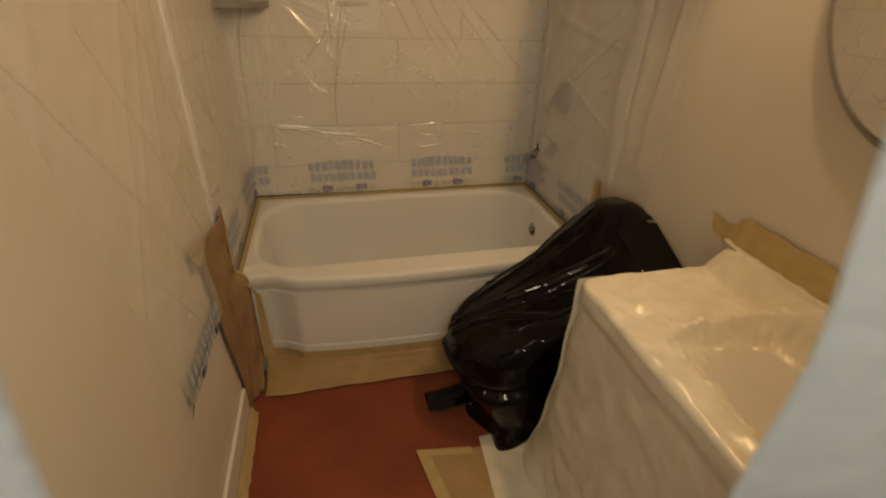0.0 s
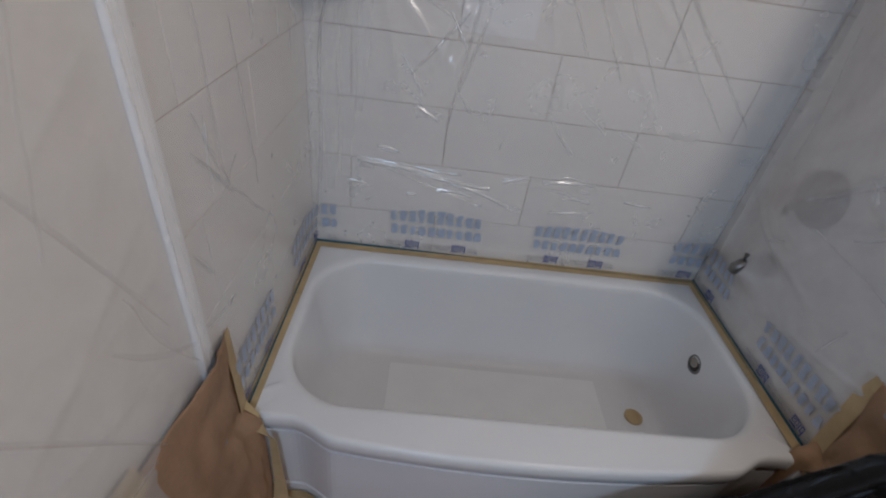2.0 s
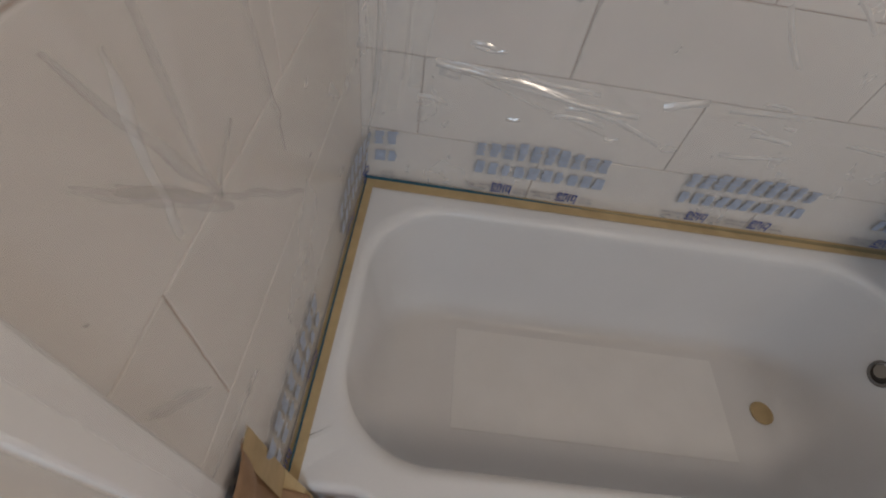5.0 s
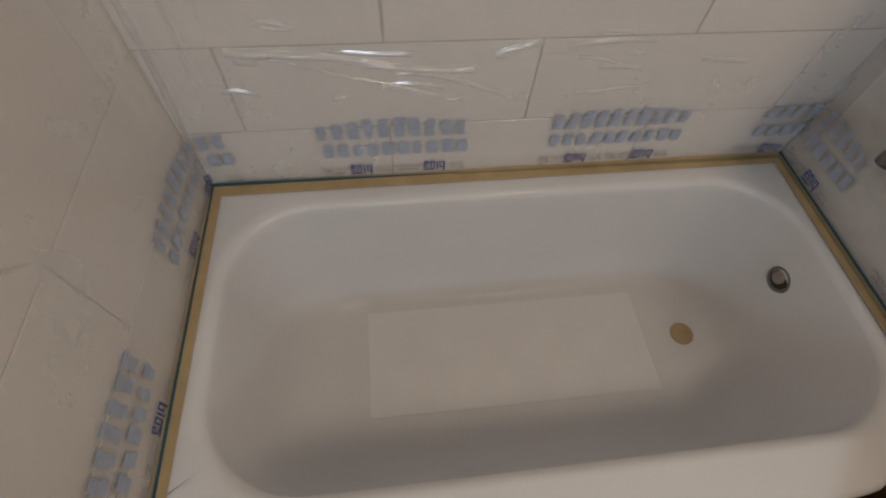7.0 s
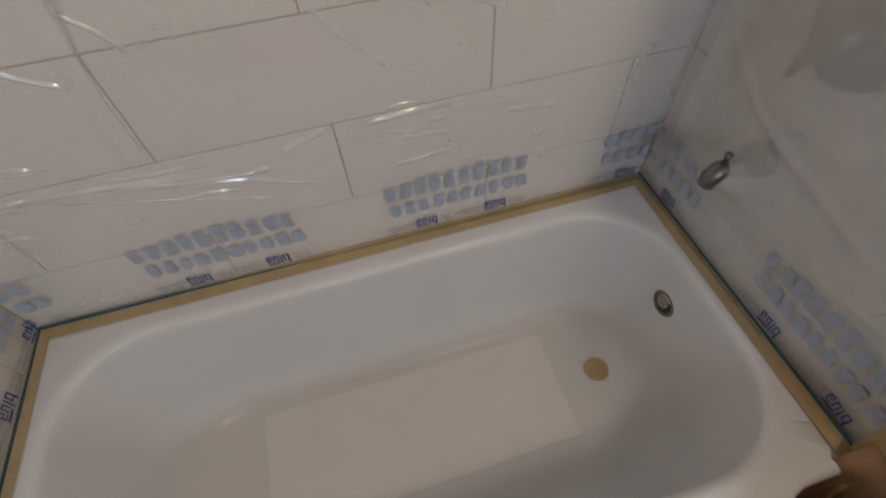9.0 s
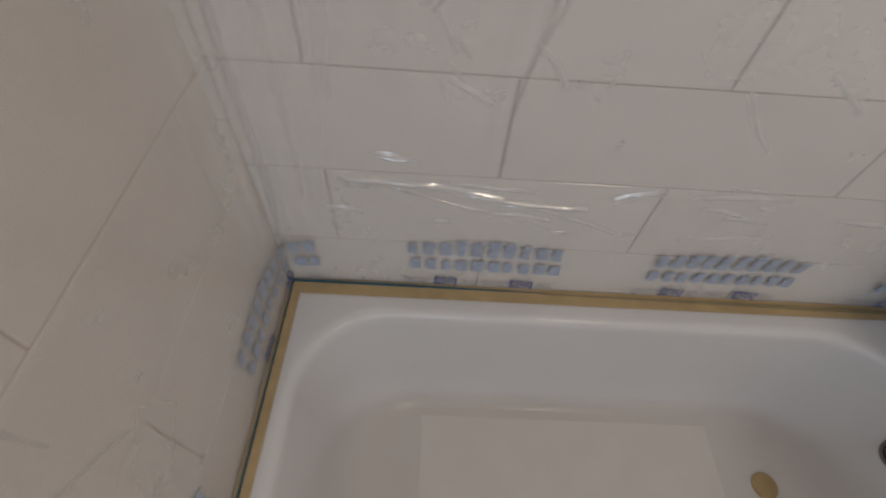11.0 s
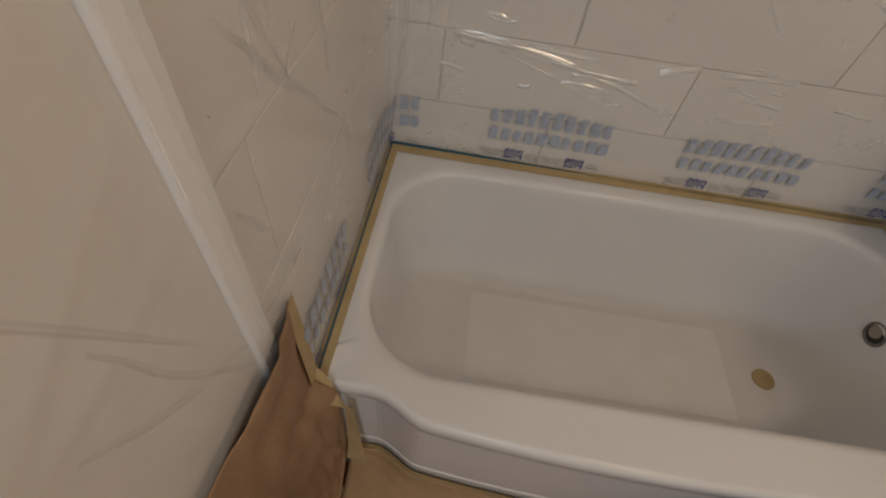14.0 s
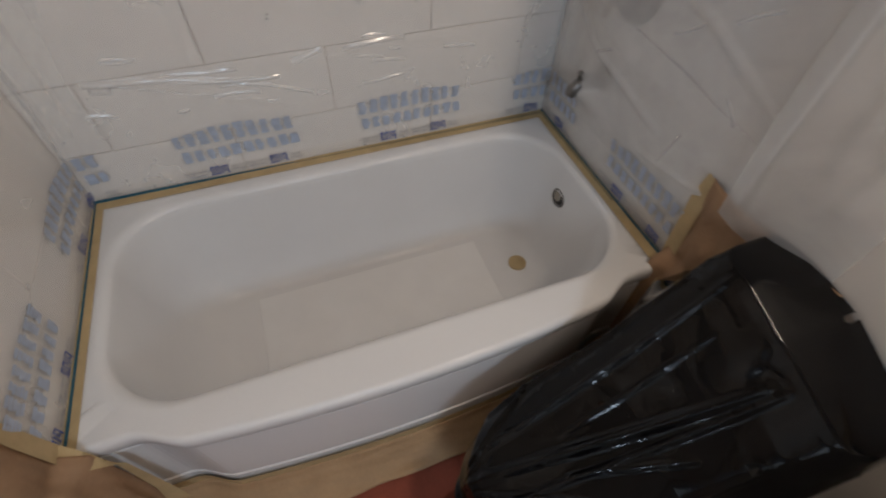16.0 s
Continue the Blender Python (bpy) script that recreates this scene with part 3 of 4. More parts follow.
def mark(thing, s):
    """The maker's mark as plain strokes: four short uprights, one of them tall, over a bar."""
    bm = bmesh.new()
    z = 0.512
    rects = [(0.000, 0.026, -0.001, 0.002), (0.001, 0.0040, 0.007, 0.020), (0.001, 0.012, 0.0175, 0.0205), (0.001, 0.012, 0.0120, 0.0140), (0.0095, 0.012, 0.013, 0.0205), (0.002, 0.012, 0.006, 0.0083),
             (0.0155, 0.0185, 0.006, 0.021), (0.0155, 0.026, 0.0180, 0.021), (0.0235, 0.0265, 0.006, 0.021), (0.0305, 0.0335, 0.001, 0.021), (0.0375, 0.0405, 0.006, 0.021), (0.0375, 0.049, 0.0185, 0.021), (0.0375, 0.049, 0.006, 0.0085), (0.0465, 0.0500, -0.001, 0.021)]
    for k, (a, b, c, d) in enumerate(rects):
        vs = [bm.verts.new(lift(s + x * 1.05, z + y * 1.5, 0.0045 + 0.0003 * k)) for x, y in ((a, c), (b, c), (b, d), (a, d))]
        bm.faces.new(vs)
    part("printed_mark", bm, M_INK, thing, "dark blue printed mark")


def small_print(thing, s, rows):
    """Two lines of small print on the film, which hangs upside down."""
    a, b, c = lift(s, 0.524), lift(s + 0.01, 0.524), lift(s, 0.534)
    x = (b - a).normalized()
    y = Vector((0, 0, 1))
    zz = x.cross(y)
    y = zz.cross(x)
    m = Matrix(((x.x, y.x, zz.x, a.x), (x.y, y.y, zz.y, a.y), (x.z, y.z, zz.z, a.z), (0, 0, 0, 1)))
    for k, row in enumerate(rows):
        lettering(row, 0.0115, m @ Matrix.Translation((0, -0.006 + 0.0125 * k, 0.0006)), M_SMALL, thing, "small_print", turned=True)


film()

# blue tape of the film, and the tan tape on the rim
def strip(name, pts_a, pts_b, mat, label, category, thick=0.0006, n=40, ragged=0.0):
    def at(pts, u):
        k = u * (len(pts) - 1)
        i = min(int(k), len(pts) - 2)
        return Vector(pts[i]).lerp(Vector(pts[i + 1]), k - i)
    def fn(u, v):
        a, b = at(pts_a, u), at(pts_b, u)
        r = ragged * wob(u * 40, v, 7.0, 1.0)
        return a.lerp(b, v * (1 + r) if v > 0.5 else v - r * (1 - v))
    return tagged(link(name, sheet(fn, n, 2, thick), mat), label, category)


Z = RIM + 0.0035
strip("blue_tape", [(0.010, -0.0165, RIM + 0.0045), (0.30, -0.0165, RIM + 0.0045), (0.62, -0.0165, RIM + 0.0045)], [(0.010, -0.0145, RIM + 0.013), (0.30, -0.0145, RIM + 0.011), (0.62, -0.0155, RIM + 0.006)], M_BLUE, "dark blue tape edge under the film on the back wall", "tape")
strip("blue_tape", [(0.0165, -0.010, RIM + 0.0055), (0.0165, -0.74, RIM + 0.0055)], [(0.0145, -0.010, RIM + 0.010), (0.0145, -0.74, RIM + 0.013)], M_BLUE, "dark blue tape edge under the film on the end wall", "tape")
strip("blue_tape", [(W - 0.0165, -0.010, RIM + 0.0055), (W - 0.0165, -0.74, RIM + 0.0055)], [(W - 0.0145, -0.010, RIM + 0.012), (W - 0.0145, -0.74, RIM + 0.013)], M_BLUE, "dark blue tape edge under the film on the end wall", "tape")
strip("masking_tape", [(0.006, -0.006, Z), (W - 0.006, -0.006, Z)], [(0.006, -0.046, Z - 0.0005), (W - 0.006, -0.044, Z - 0.0005)], M_TAPE, "tan masking tape along the back of the tub rim", "masking tape", ragged=0.08)
strip("masking_tape", [(0.006, -0.006, Z + 0.0012), (0.006, -0.755, Z + 0.0012)], [(0.037, -0.006, Z + 0.0007), (0.034, -0.755, Z + 0.0007)], M_TAPE, "tan masking tape along the end of the tub rim", "masking tape", ragged=0.08)
strip("masking_tape", [(W - 0.006, -0.006, Z + 0.0012), (W - 0.006, -0.755, Z + 0.0012)], [(W - 0.044, -0.006, Z + 0.0007), (W - 0.048, -0.755, Z + 0.0007)], M_TAPE, "tan masking tape along the end of the tub rim", "masking tape", ragged=0.08)

strip("masking_tape", [(0.60, -0.0175, RIM + 0.0075), (W - 0.02, -0.0175, RIM + 0.0075)], [(0.60, -0.020, RIM + 0.0050), (W - 0.02, -0.029, RIM + 0.0050)], M_TAPE2, "darker olive strip along the edge of the masking tape", "masking tape", ragged=0.1)
strip("masking_tape", [(W - 0.0175, -0.02, RIM + 0.0085), (W - 0.0175, -0.50, RIM + 0.0085)], [(W - 0.027, -0.02, RIM + 0.0060), (W - 0.026, -0.50, RIM + 0.0060)], M_TAPE2, "darker olive strip along the edge of the masking tape", "masking tape", ragged=0.1)

# ---- kraft paper over the wall ends at the tub's corners ----
def bez(a, b, c, u):
    return a.lerp(b, u).lerp(b.lerp(c, u), u)


def kraft_left(u, v):
    # v: 0 at the floor, 1 at the top; u: 0 at the wall's outer edge, 1 at the tub
    z = 0.012 + v * 0.81
    a = Vector((0.012, -0.965 - 0.155 * v ** 1.3 + 0.008 * math.sin(v * 9), z))
    zt = 0.012 + v * 0.785
    c = Vector((0.058 if zt < RIM else max(0.010, 0.058 - (zt - RIM) * 1.2), -0.770 + (max(0, zt - RIM)) * 0.02 - 0.12 * max(0, 0.16 - v) / 0.16 * 1.05, zt))
    b = Vector((0.016, -0.86, 0.5 * (z + zt)))
    p = bez(a, b, c, u)
    edge = min(u, 1 - u, 0.2) * 5
    p.x += edge * (0.010 + 0.018 * wob(u * 2.2, v * 2.8, 2.0, 2.0) + 0.008 * abs(wob(u, v, 5, 7.0)))
    p.x = max(p.x, 0.012)
    return p


tagged(link("kraft_paper", sheet(kraft_left, 36, 60, 0.0008), M_KRAFT, smooth=True), "crumpled brown kraft paper taped over the tub's corner and wall", "kraft paper")
strip("masking_tape", [(0.0150, -1.165, 0.865), (0.0150, -1.160, 0.775)], [(0.0165, -1.085, 0.850), (0.0165, -1.075, 0.775)], M_TAPE, "torn piece of masking tape holding kraft paper", "masking tape", ragged=0.3)
strip("masking_tape", [(0.012, -0.750, 0.800), (0.014, -0.742, RIM + 0.03), (0.050, -0.762, RIM + 0.010), (0.070, -0.774, 0.42), (0.068, -0.785, 0.22), (0.062, -0.80, 0.13)],
      [(0.016, -0.785, 0.790), (0.020, -0.785, RIM + 0.03), (0.040, -0.800, RIM + 0.0), (0.090, -0.778, 0.42), (0.100, -0.786, 0.22), (0.110, -0.80, 0.12)], M_TAPE, "tan masking tape along the edge of kraft paper", "masking tape", ragged=0.15)


def kraft_right(u, v):
    p = kraft_left(u, v * 0.985)
    return Vector((W - p.x - 0.006 * abs(wob(u * 3, v * 3, 8, 1.5)), p.y + 0.035, p.z + 0.02 * u))


tagged(link("kraft_paper", sheet(kraft_right, 36, 60, 0.0008), M_KRAFT, smooth=True), "brown kraft paper taped to the wall behind the toilet", "kraft paper")
strip("masking_tape", [(W - 0.016, -0.705, 0.81), (W - 0.016, -0.725, RIM + 0.01), (W - 0.05, -0.79, 0.40), (W - 0.05, -0.79, 0.2)], [(W - 0.018, -0.75, 0.80), (W - 0.022, -0.77, RIM + 0.01), (W - 0.10, -0.80, 0.40), (W - 0.10, -0.80, 0.2)], M_TAPE, "tan masking tape along the edge of kraft paper", "masking tape", ragged=0.15)
strip("masking_tape", [(W - 0.004, -0.960, 0.765), (W - 0.004, -1.005, 0.795)], [(W - 0.004, -0.980, 0.725), (W - 0.004, -1.025, 0.755)], M_TAPE, "torn piece of masking tape on the wall", "masking tape", ragged=0.3)

# paper and tape at the foot of the apron
def apron_paper(u, v):
    x = 0.06 + u * (W - 0.13)
    top = Vector((x, tub_front(x) + 0.004, 0.078))
    low = Vector((x, -0.925 + 0.008 * wob(x, 0, 0, 9), 0.011))
    mid = Vector((x, tub_front(x) - 0.03, 0.02))
    p = bez(top, mid, low, v)
    return p + Vector((0, -0.004, 0.006)) * wob(x, v, 2, 8) + Vector((0, 0, 0.004))


tagged(link("masking_paper", sheet(apron_paper, 110, 14, 0.0008), M_KRAFT2, smooth=True), "tan masking paper taped along the foot of the apron", "masking paper")
tagged(link("masking_tape", sheet(lambda u, v: Vector((0.05 + u * 1.40, tub_front(0.05 + u * 1.40) + 0.0035, 0.122 - v * (0.050 + 0.006 * wob(u * 30, 0, 1, 1)))), 90, 2, 0.0008), M_TAPE), "tan masking tape along the foot of the apron", "masking tape")

# ---- film on the painted walls ----
LFOLDS = [((-0.86, 1.20), (-1.30, 0.98), 0.016, 0.016), ((-0.86, 1.08), (-1.25, 1.06), 0.014, 0.018), ((-0.90, 1.75), (-1.40, 1.00), 0.018, 0.018), ((-0.95, 1.90), (-1.60, 0.75), 0.020, 0.020), ((-0.88, 0.80), (-1.30, 0.88), 0.012, 0.014),
          ((-0.95, 0.92), (-1.35, 1.02), 0.010, 0.012), ((-1.05, 0.78), (-1.40, 0.70), 0.010, 0.012), ((-1.00, 1.60), (-1.20, 1.10), 0.012, 0.016), ((-1.30, 1.90), (-1.75, 1.05), 0.02, 0.025), ((-0.90, 1.40), (-1.15, 1.25), 0.012, 0.014)]


def left_film(u, v):
    z = 0.545 + v * 1.56
    u = 1 - u
    y = -0.862 - u * (0.57 + 0.42 * v)
    o = 0.014 + 0.003 * wob(y, z, 2, 5) + 0.004 * wob(y, z, 6, 2)
    for a, b, amp, w in LFOLDS:
        o += ridge(y, z, a, b, amp * 0.22, w * 0.7)
    return Vector((max(0.005, o + 0.004), y, z))


sheet_left = base("masking_film", "loose wrinkled plastic film hung on the painted wall", "plastic film")
part("sheet", sheet(left_film, 130, 190), M_FILM2, sheet_left, smooth=True).visible_shadow = False
def left_at(y, z):
    v = (z - 0.545) / 1.56
    u = 1 - (-0.862 - y) / (0.57 + 0.42 * v)
    return left_film(u, v), Vector((1, 0, 0))


for a, b, w in (((-1.42, 1.42), (-1.02, 0.80), 0.0045), ((-1.66, 1.42), (-1.14, 0.76), 0.0050), ((-1.20, 1.50), (-0.93, 0.98), 0.0040), ((-1.42, 0.92), (-1.22, 0.62), 0.0045), ((-0.88, 0.885), (-1.05, 1.05), 0.0050), ((-0.88, 0.84), (-1.00, 1.10), 0.0040), ((-0.93, 1.75), (-1.08, 1.22), 0.0040), ((-1.05, 0.80), (-1.28, 0.90), 0.0035)):
    pleat(sheet_left, left_at, a, b, w, 0.012)
rnd = random.Random(9)
bm = bmesh.new()
for row, (za, zb) in enumerate(((0.560, 0.592), (0.602, 0.640))):
    for c in range(10):
        y = -1.09 - c * 0.034 + rnd.uniform(-0.003, 0.003)
        vs = [bm.verts.new((0.024, yy, zz)) for yy, zz in ((y, za), (y - 0.024, za + rnd.uniform(-0.003, 0.003)), (y - 0.026, zb), (y - 0.002, zb + rnd.uniform(-0.004, 0.004)))]
        bm.faces.new(vs)
tagged(part("print", bm, M_FAINT, sheet_left, "faded grey-blue rows of printing"), kind="stuff")
for y in (-1.12, -1.30):
    bm = bmesh.new()
    for a, b, c, d in ((0, 0.046, 0, 0.004), (0, 0.01, 0.006, 0.02), (0.014, 0.026, 0.006, 0.02), (0.03, 0.046, 0.006, 0.026)):
        bm.faces.new([bm.verts.new((0.024, y - p, 0.553 + q)) for p, q in ((a, c), (b, c), (b, d), (a, d))])
    part("printed_mark", bm, M_INK, sheet_left, "dark blue printed mark")
strip("blue_tape", [(0.004, -1.05, 0.553), (0.004, -1.40, 0.540), (0.007, -1.44, 0.513)], [(0.006, -1.05, 0.567), (0.006, -1.39, 0.555), (0.012, -1.43, 0.533)], M_BLUE, "dark blue tape holding the film's lower edge", "tape")


def right_film(u, v):
    """Hangs loose from the ceiling's edge of the tiles and leans out from the wall lower down."""
    z = 0.76 + v * 1.45
    y = -0.798 - u * 0.25
    lean = max(0.0, min(1.0, (2.2 - z) / 1.0)) * 0.085 * (1.0 if z > 1.1 else 0.35 + 0.65 * (z - 0.76) / 0.34)
    o = 0.012 + lean * (1 - abs(u - 0.22) / 0.78) + 0.006 * wob(y, z, 2, 9) + ridge(y, z, (-0.90, 2.0), (-0.93, 1.0), 0.012, 0.012) + ridge(y, z, (-1.03, 2.1), (-0.98, 0.95), 0.014, 0.012)
    return Vector((W - max(o, 0.006), y, z))


tagged(link("masking_film", sheet(right_film, 30, 90), M_FILM2, smooth=True), "loose plastic film hanging beside the tile trim", "plastic film")

# ---- toilet under a black plastic bag ----
BAG_FOLDS = [((0.84, -1.20), (1.48, -1.29), 0.017, 0.020), ((0.86, -1.23), (1.22, -1.40), 0.015, 0.013), ((0.85, -1.17), (1.04, -1.07), 0.012, 0.010), ((0.84, -1.24), (1.02, -1.31), 0.012, 0.009), ((0.83, -1.19), (0.98, -1.14), 0.010, 0.007),
             ((1.05, -1.27), (1.30, -1.34), 0.010, 0.010), ((0.88, -1.16), (1.52, -1.10), 0.015, 0.012), ((0.90, -1.27), (1.50, -1.31), 0.013, 0.010), ((0.86, -1.08), (1.46, -1.05), 0.011, 0.009), ((1.08, -1.20), (1.44, -1.17), 0.008, 0.007), ((0.98, -1.38), (1.40, -1.40), 0.011, 0.010), ((0.78, -1.05), (0.80, -1.42), 0.016, 0.014), ((0.72, -1.10), (0.74, -1.44), 0.012, 0.010), ((0.68, -1.03), (0.65, -1.44), 0.013, 0.012)]


def bag(u, v):
    """u: from the wall along the tub side, round the front and back to the wall; v: from the floor to the top."""
    def lerp(t, pts):
        for (p, q), (r, s) in zip(pts, pts[1:]):
            if t <= r:
                return q + (s - q) * (t - p) / (r - p)
        return pts[-1][1]
    z = 0.006 + min(1.0, v / 0.9) * 0.80
    over = max(0.0, (v - 0.9) / 0.1)
    xf = lerp(z, ((0.0, 0.88), (0.10, 0.885), (0.22, 0.80), (0.33, 0.762), (0.40, 0.785), (0.45, 0.85), (0.60, 1.115), (0.74, 1.285), (0.79, 1.335), (0.82, 1.36)))
    hw = lerp(z, ((0.0, 0.215), (0.12, 0.195), (0.36, 0.20), (0.50, 0.212), (0.62, 0.215), (0.77, 0.215), (0.806, 0.205)))
    r = lerp(z, ((0.0, 0.16), (0.40, 0.19), (0.55, 0.16), (0.70, 0.08), (0.81, 0.05)))
    xf, hw = xf + over * 0.12, hw * (1 - over * 0.97)
    xb = W - 0.010
    yc = lerp(z, ((0.0, -1.175), (0.35, -1.13), (0.60, -1.12), (0.82, -1.115)))
    if u < 0.36:
        k = u / 0.36
        x, y, side = xb + (xf - xb) * k, yc + hw, 1.0
    elif u < 0.64:
        k = (u - 0.36) / 0.28
        x, y, side = xf, yc + hw - 2 * hw * k, 0.0
    else:
        k = (u - 0.64) / 0.36
        x, y, side = xf + (xb - xf) * k, yc - hw, -1.0
    r = min(r, max(hw, 0.001))
    cx, cy = max(x, xf + r), min(max(y, yc - hw + r), yc + hw - r)
    dx, dy = x - cx, y - cy
    nx, ny = (-1.0, 0.0) if side == 0 else (0.0, side)
    if dx < -1e-6 and abs(dy) > 1e-6:
        d = math.hypot(dx, dy)
        nx, ny = dx / d, dy / d
        x, y = cx + nx * r, cy + ny * r
    nz = 0.75 if 0.42 < z < 0.79 else 0.1
    run = x * 0.75 + z * 0.65
    def crease(px, py, sc):
        return 1 - min(1.0, abs(noise.noise(Vector((px * sc, py * sc, 3.3)))) * 6.5)
    f = 0.008 * wob(run * 0.7, y * 3.0, 0.5, 2.0) + 0.003 * crease(run * 0.30 + 0.3, y + 0.25 * run, 2.6) + 0.0016 * crease(run * 0.5, y - 0.35 * run + 1.7, 6.0) + 0.0012 * crease(run * 1.1 + 2, y * 0.8 + 0.5 * run, 11.0) + 0.0003 * crease(run * 0.8 + 4, y * 1.2, 15)
    for p0, p1, amp, wd in BAG_FOLDS:
        f += ridge(run, y - 0.13, p0, p1, amp * 0.9, wd * 0.55)
    f *= 1 - 0.6 * over
    if z < 0.16:
        f += 0.022 * math.sin(u * 40 + 1) * (0.16 - z) / 0.16
    # tied in below the rim of the bowl
    f -= 0.030 * math.exp(-((z - 0.275 - 0.02 * math.sin(u * 9)) / 0.022) ** 2) * (1 if side == 0 or x < 1.15 else 0.3)
    x += f * nx
    y += f * ny
    if y > yc and x > 1.2 and over == 0:
        y += 0.10 * math.exp(-((z - 0.52) / 0.09) ** 2) * min(1.0, (x - 1.2) / 0.2)
    z -= 0.30 * max(0.0, -1.00 - y) * max(0.0, min(1.0, (z - 0.5) / 0.2))
    return Vector((min(x, W - 0.007), y, z + nz * f * (0.8 if side == 0 or nx < -0.3 else 0.2) + over * 0.028))


def toilet():
    thing = base("covered_toilet", "toilet wrapped in a glossy creased black plastic bag", "toilet")
    bm = sheet(bag, 340, 240)
    bmesh.ops.remove_doubles(bm, verts=bm.verts[:], dist=0.0003)
    edge = [e for e in bm.edges if e.is_boundary and e.verts[0].co.z > 0.7]
    if edge:
        bmesh.ops.edgeloop_fill(bm, edges=edge)
    bmesh.ops.recalc_face_normals(bm, faces=bm.faces[:])
    part("bag", bm, M_BAG, thing, smooth=True)
    # loose corner of the bag on the floor
    def corner(u, v):
        x = 0.70 + u * 0.26
        y = -1.03 - v * 0.10 - u * 0.04
        return Vector((x, y, 0.012 + 0.10 * u * (1 - 0.4 * v) + 0.012 * wob(x, y, 1, 22)))
    part("bag_corner", sheet(corner, 16, 10, 0.0008), M_BAG, thing, smooth=True)


toilet()

# ---- vanity and its covers ----
VX, VY0, VY1, VZ = 1.050, -2.150, -1.425, 0.80


def vanity():
    cab = base("vanity", "painted bathroom vanity cabinet under a milky plastic sheet", "vanity")
    part("body", box(VX + 0.03, W - 0.003, VY0 + 0.01, VY1 - 0.01, 0.09, VZ - 0.035, 0.004), M_CAB, cab)
    part("toe_kick", box(VX + 0.09, W - 0.003, VY0 + 0.02, VY1 - 0.02, 0.0, 0.09), M_CAB, cab)
    for y0, y1, ky in ((VY1 - 0.36, VY1 - 0.03, VY1 - 0.325), (VY0 + 0.03, VY1 - 0.37, VY1 - 0.405)):
        d = part("door", box(VX + 0.006, VX + 0.031, y0, y1, 0.13, VZ - 0.09, 0.004, 2), M_CAB, cab)
        part("knob", disc((VX + 0.007, ky, 0.585), (-1, 0, 0), [(0.008, 0.0), (0.008, 0.003), (0.016, 0.005), (0.016, 0.009), (0.009, 0.012)], 16), M_KNOB, d, "dark metal knob", True)
    # countertop with a sunk bowl
    bm = bmesh.new()
    n = 64
    cx, cy = 1.285, -1.85
    outer = []
    for i in range(n):
        a = 2 * math.pi * i / n
        c, s = math.cos(a), math.sin(a)
        k = 1 / max(abs(c) / 1, abs(s) / 1)
        px, py = c * k, s * k
        outer.append((cx + px * ((W - 0.004 - cx) if px > 0 else (cx - VX)), cy + py * ((VY1 - cy) if py > 0 else (cy - VY0))))
    rows = [[bm.verts.new((x, y, VZ - 0.035)) for x, y in outer], [bm.verts.new((x, y, VZ - 0.004)) for x, y in outer]]
    def sup(t):
        return math.copysign(abs(t) ** 0.45, t)
    for k, z in ((1.0, VZ - 0.004), (0.97, VZ - 0.012), (0.90, VZ - 0.11), (0.78, VZ - 0.145), (0.10, VZ - 0.155)):
        rows.append([bm.verts.new((cx + 0.165 * k * sup(math.cos(2 * math.pi * i / n)), cy + 0.20 * k * sup(math.sin(2 * math.pi * i / n)), z)) for i in range(n)])
    for a, b in zip(rows, rows[1:]):
        for i in range(n):
            bm.faces.new((a[i], a[(i + 1) % n], b[(i + 1) % n], b[i]))
    bm.faces.new(rows[-1])
    bmesh.ops.recalc_face_normals(bm, faces=bm.faces[:])
    part("countertop", bm, M_TOP, cab, "pale cultured marble top with a bowl")
    part("backsplash", box(W - 0.022, W - 0.003, VY0, VY1, VZ - 0.003, VZ + 0.075, 0.004, 2), M_TOP, cab)


vanity()


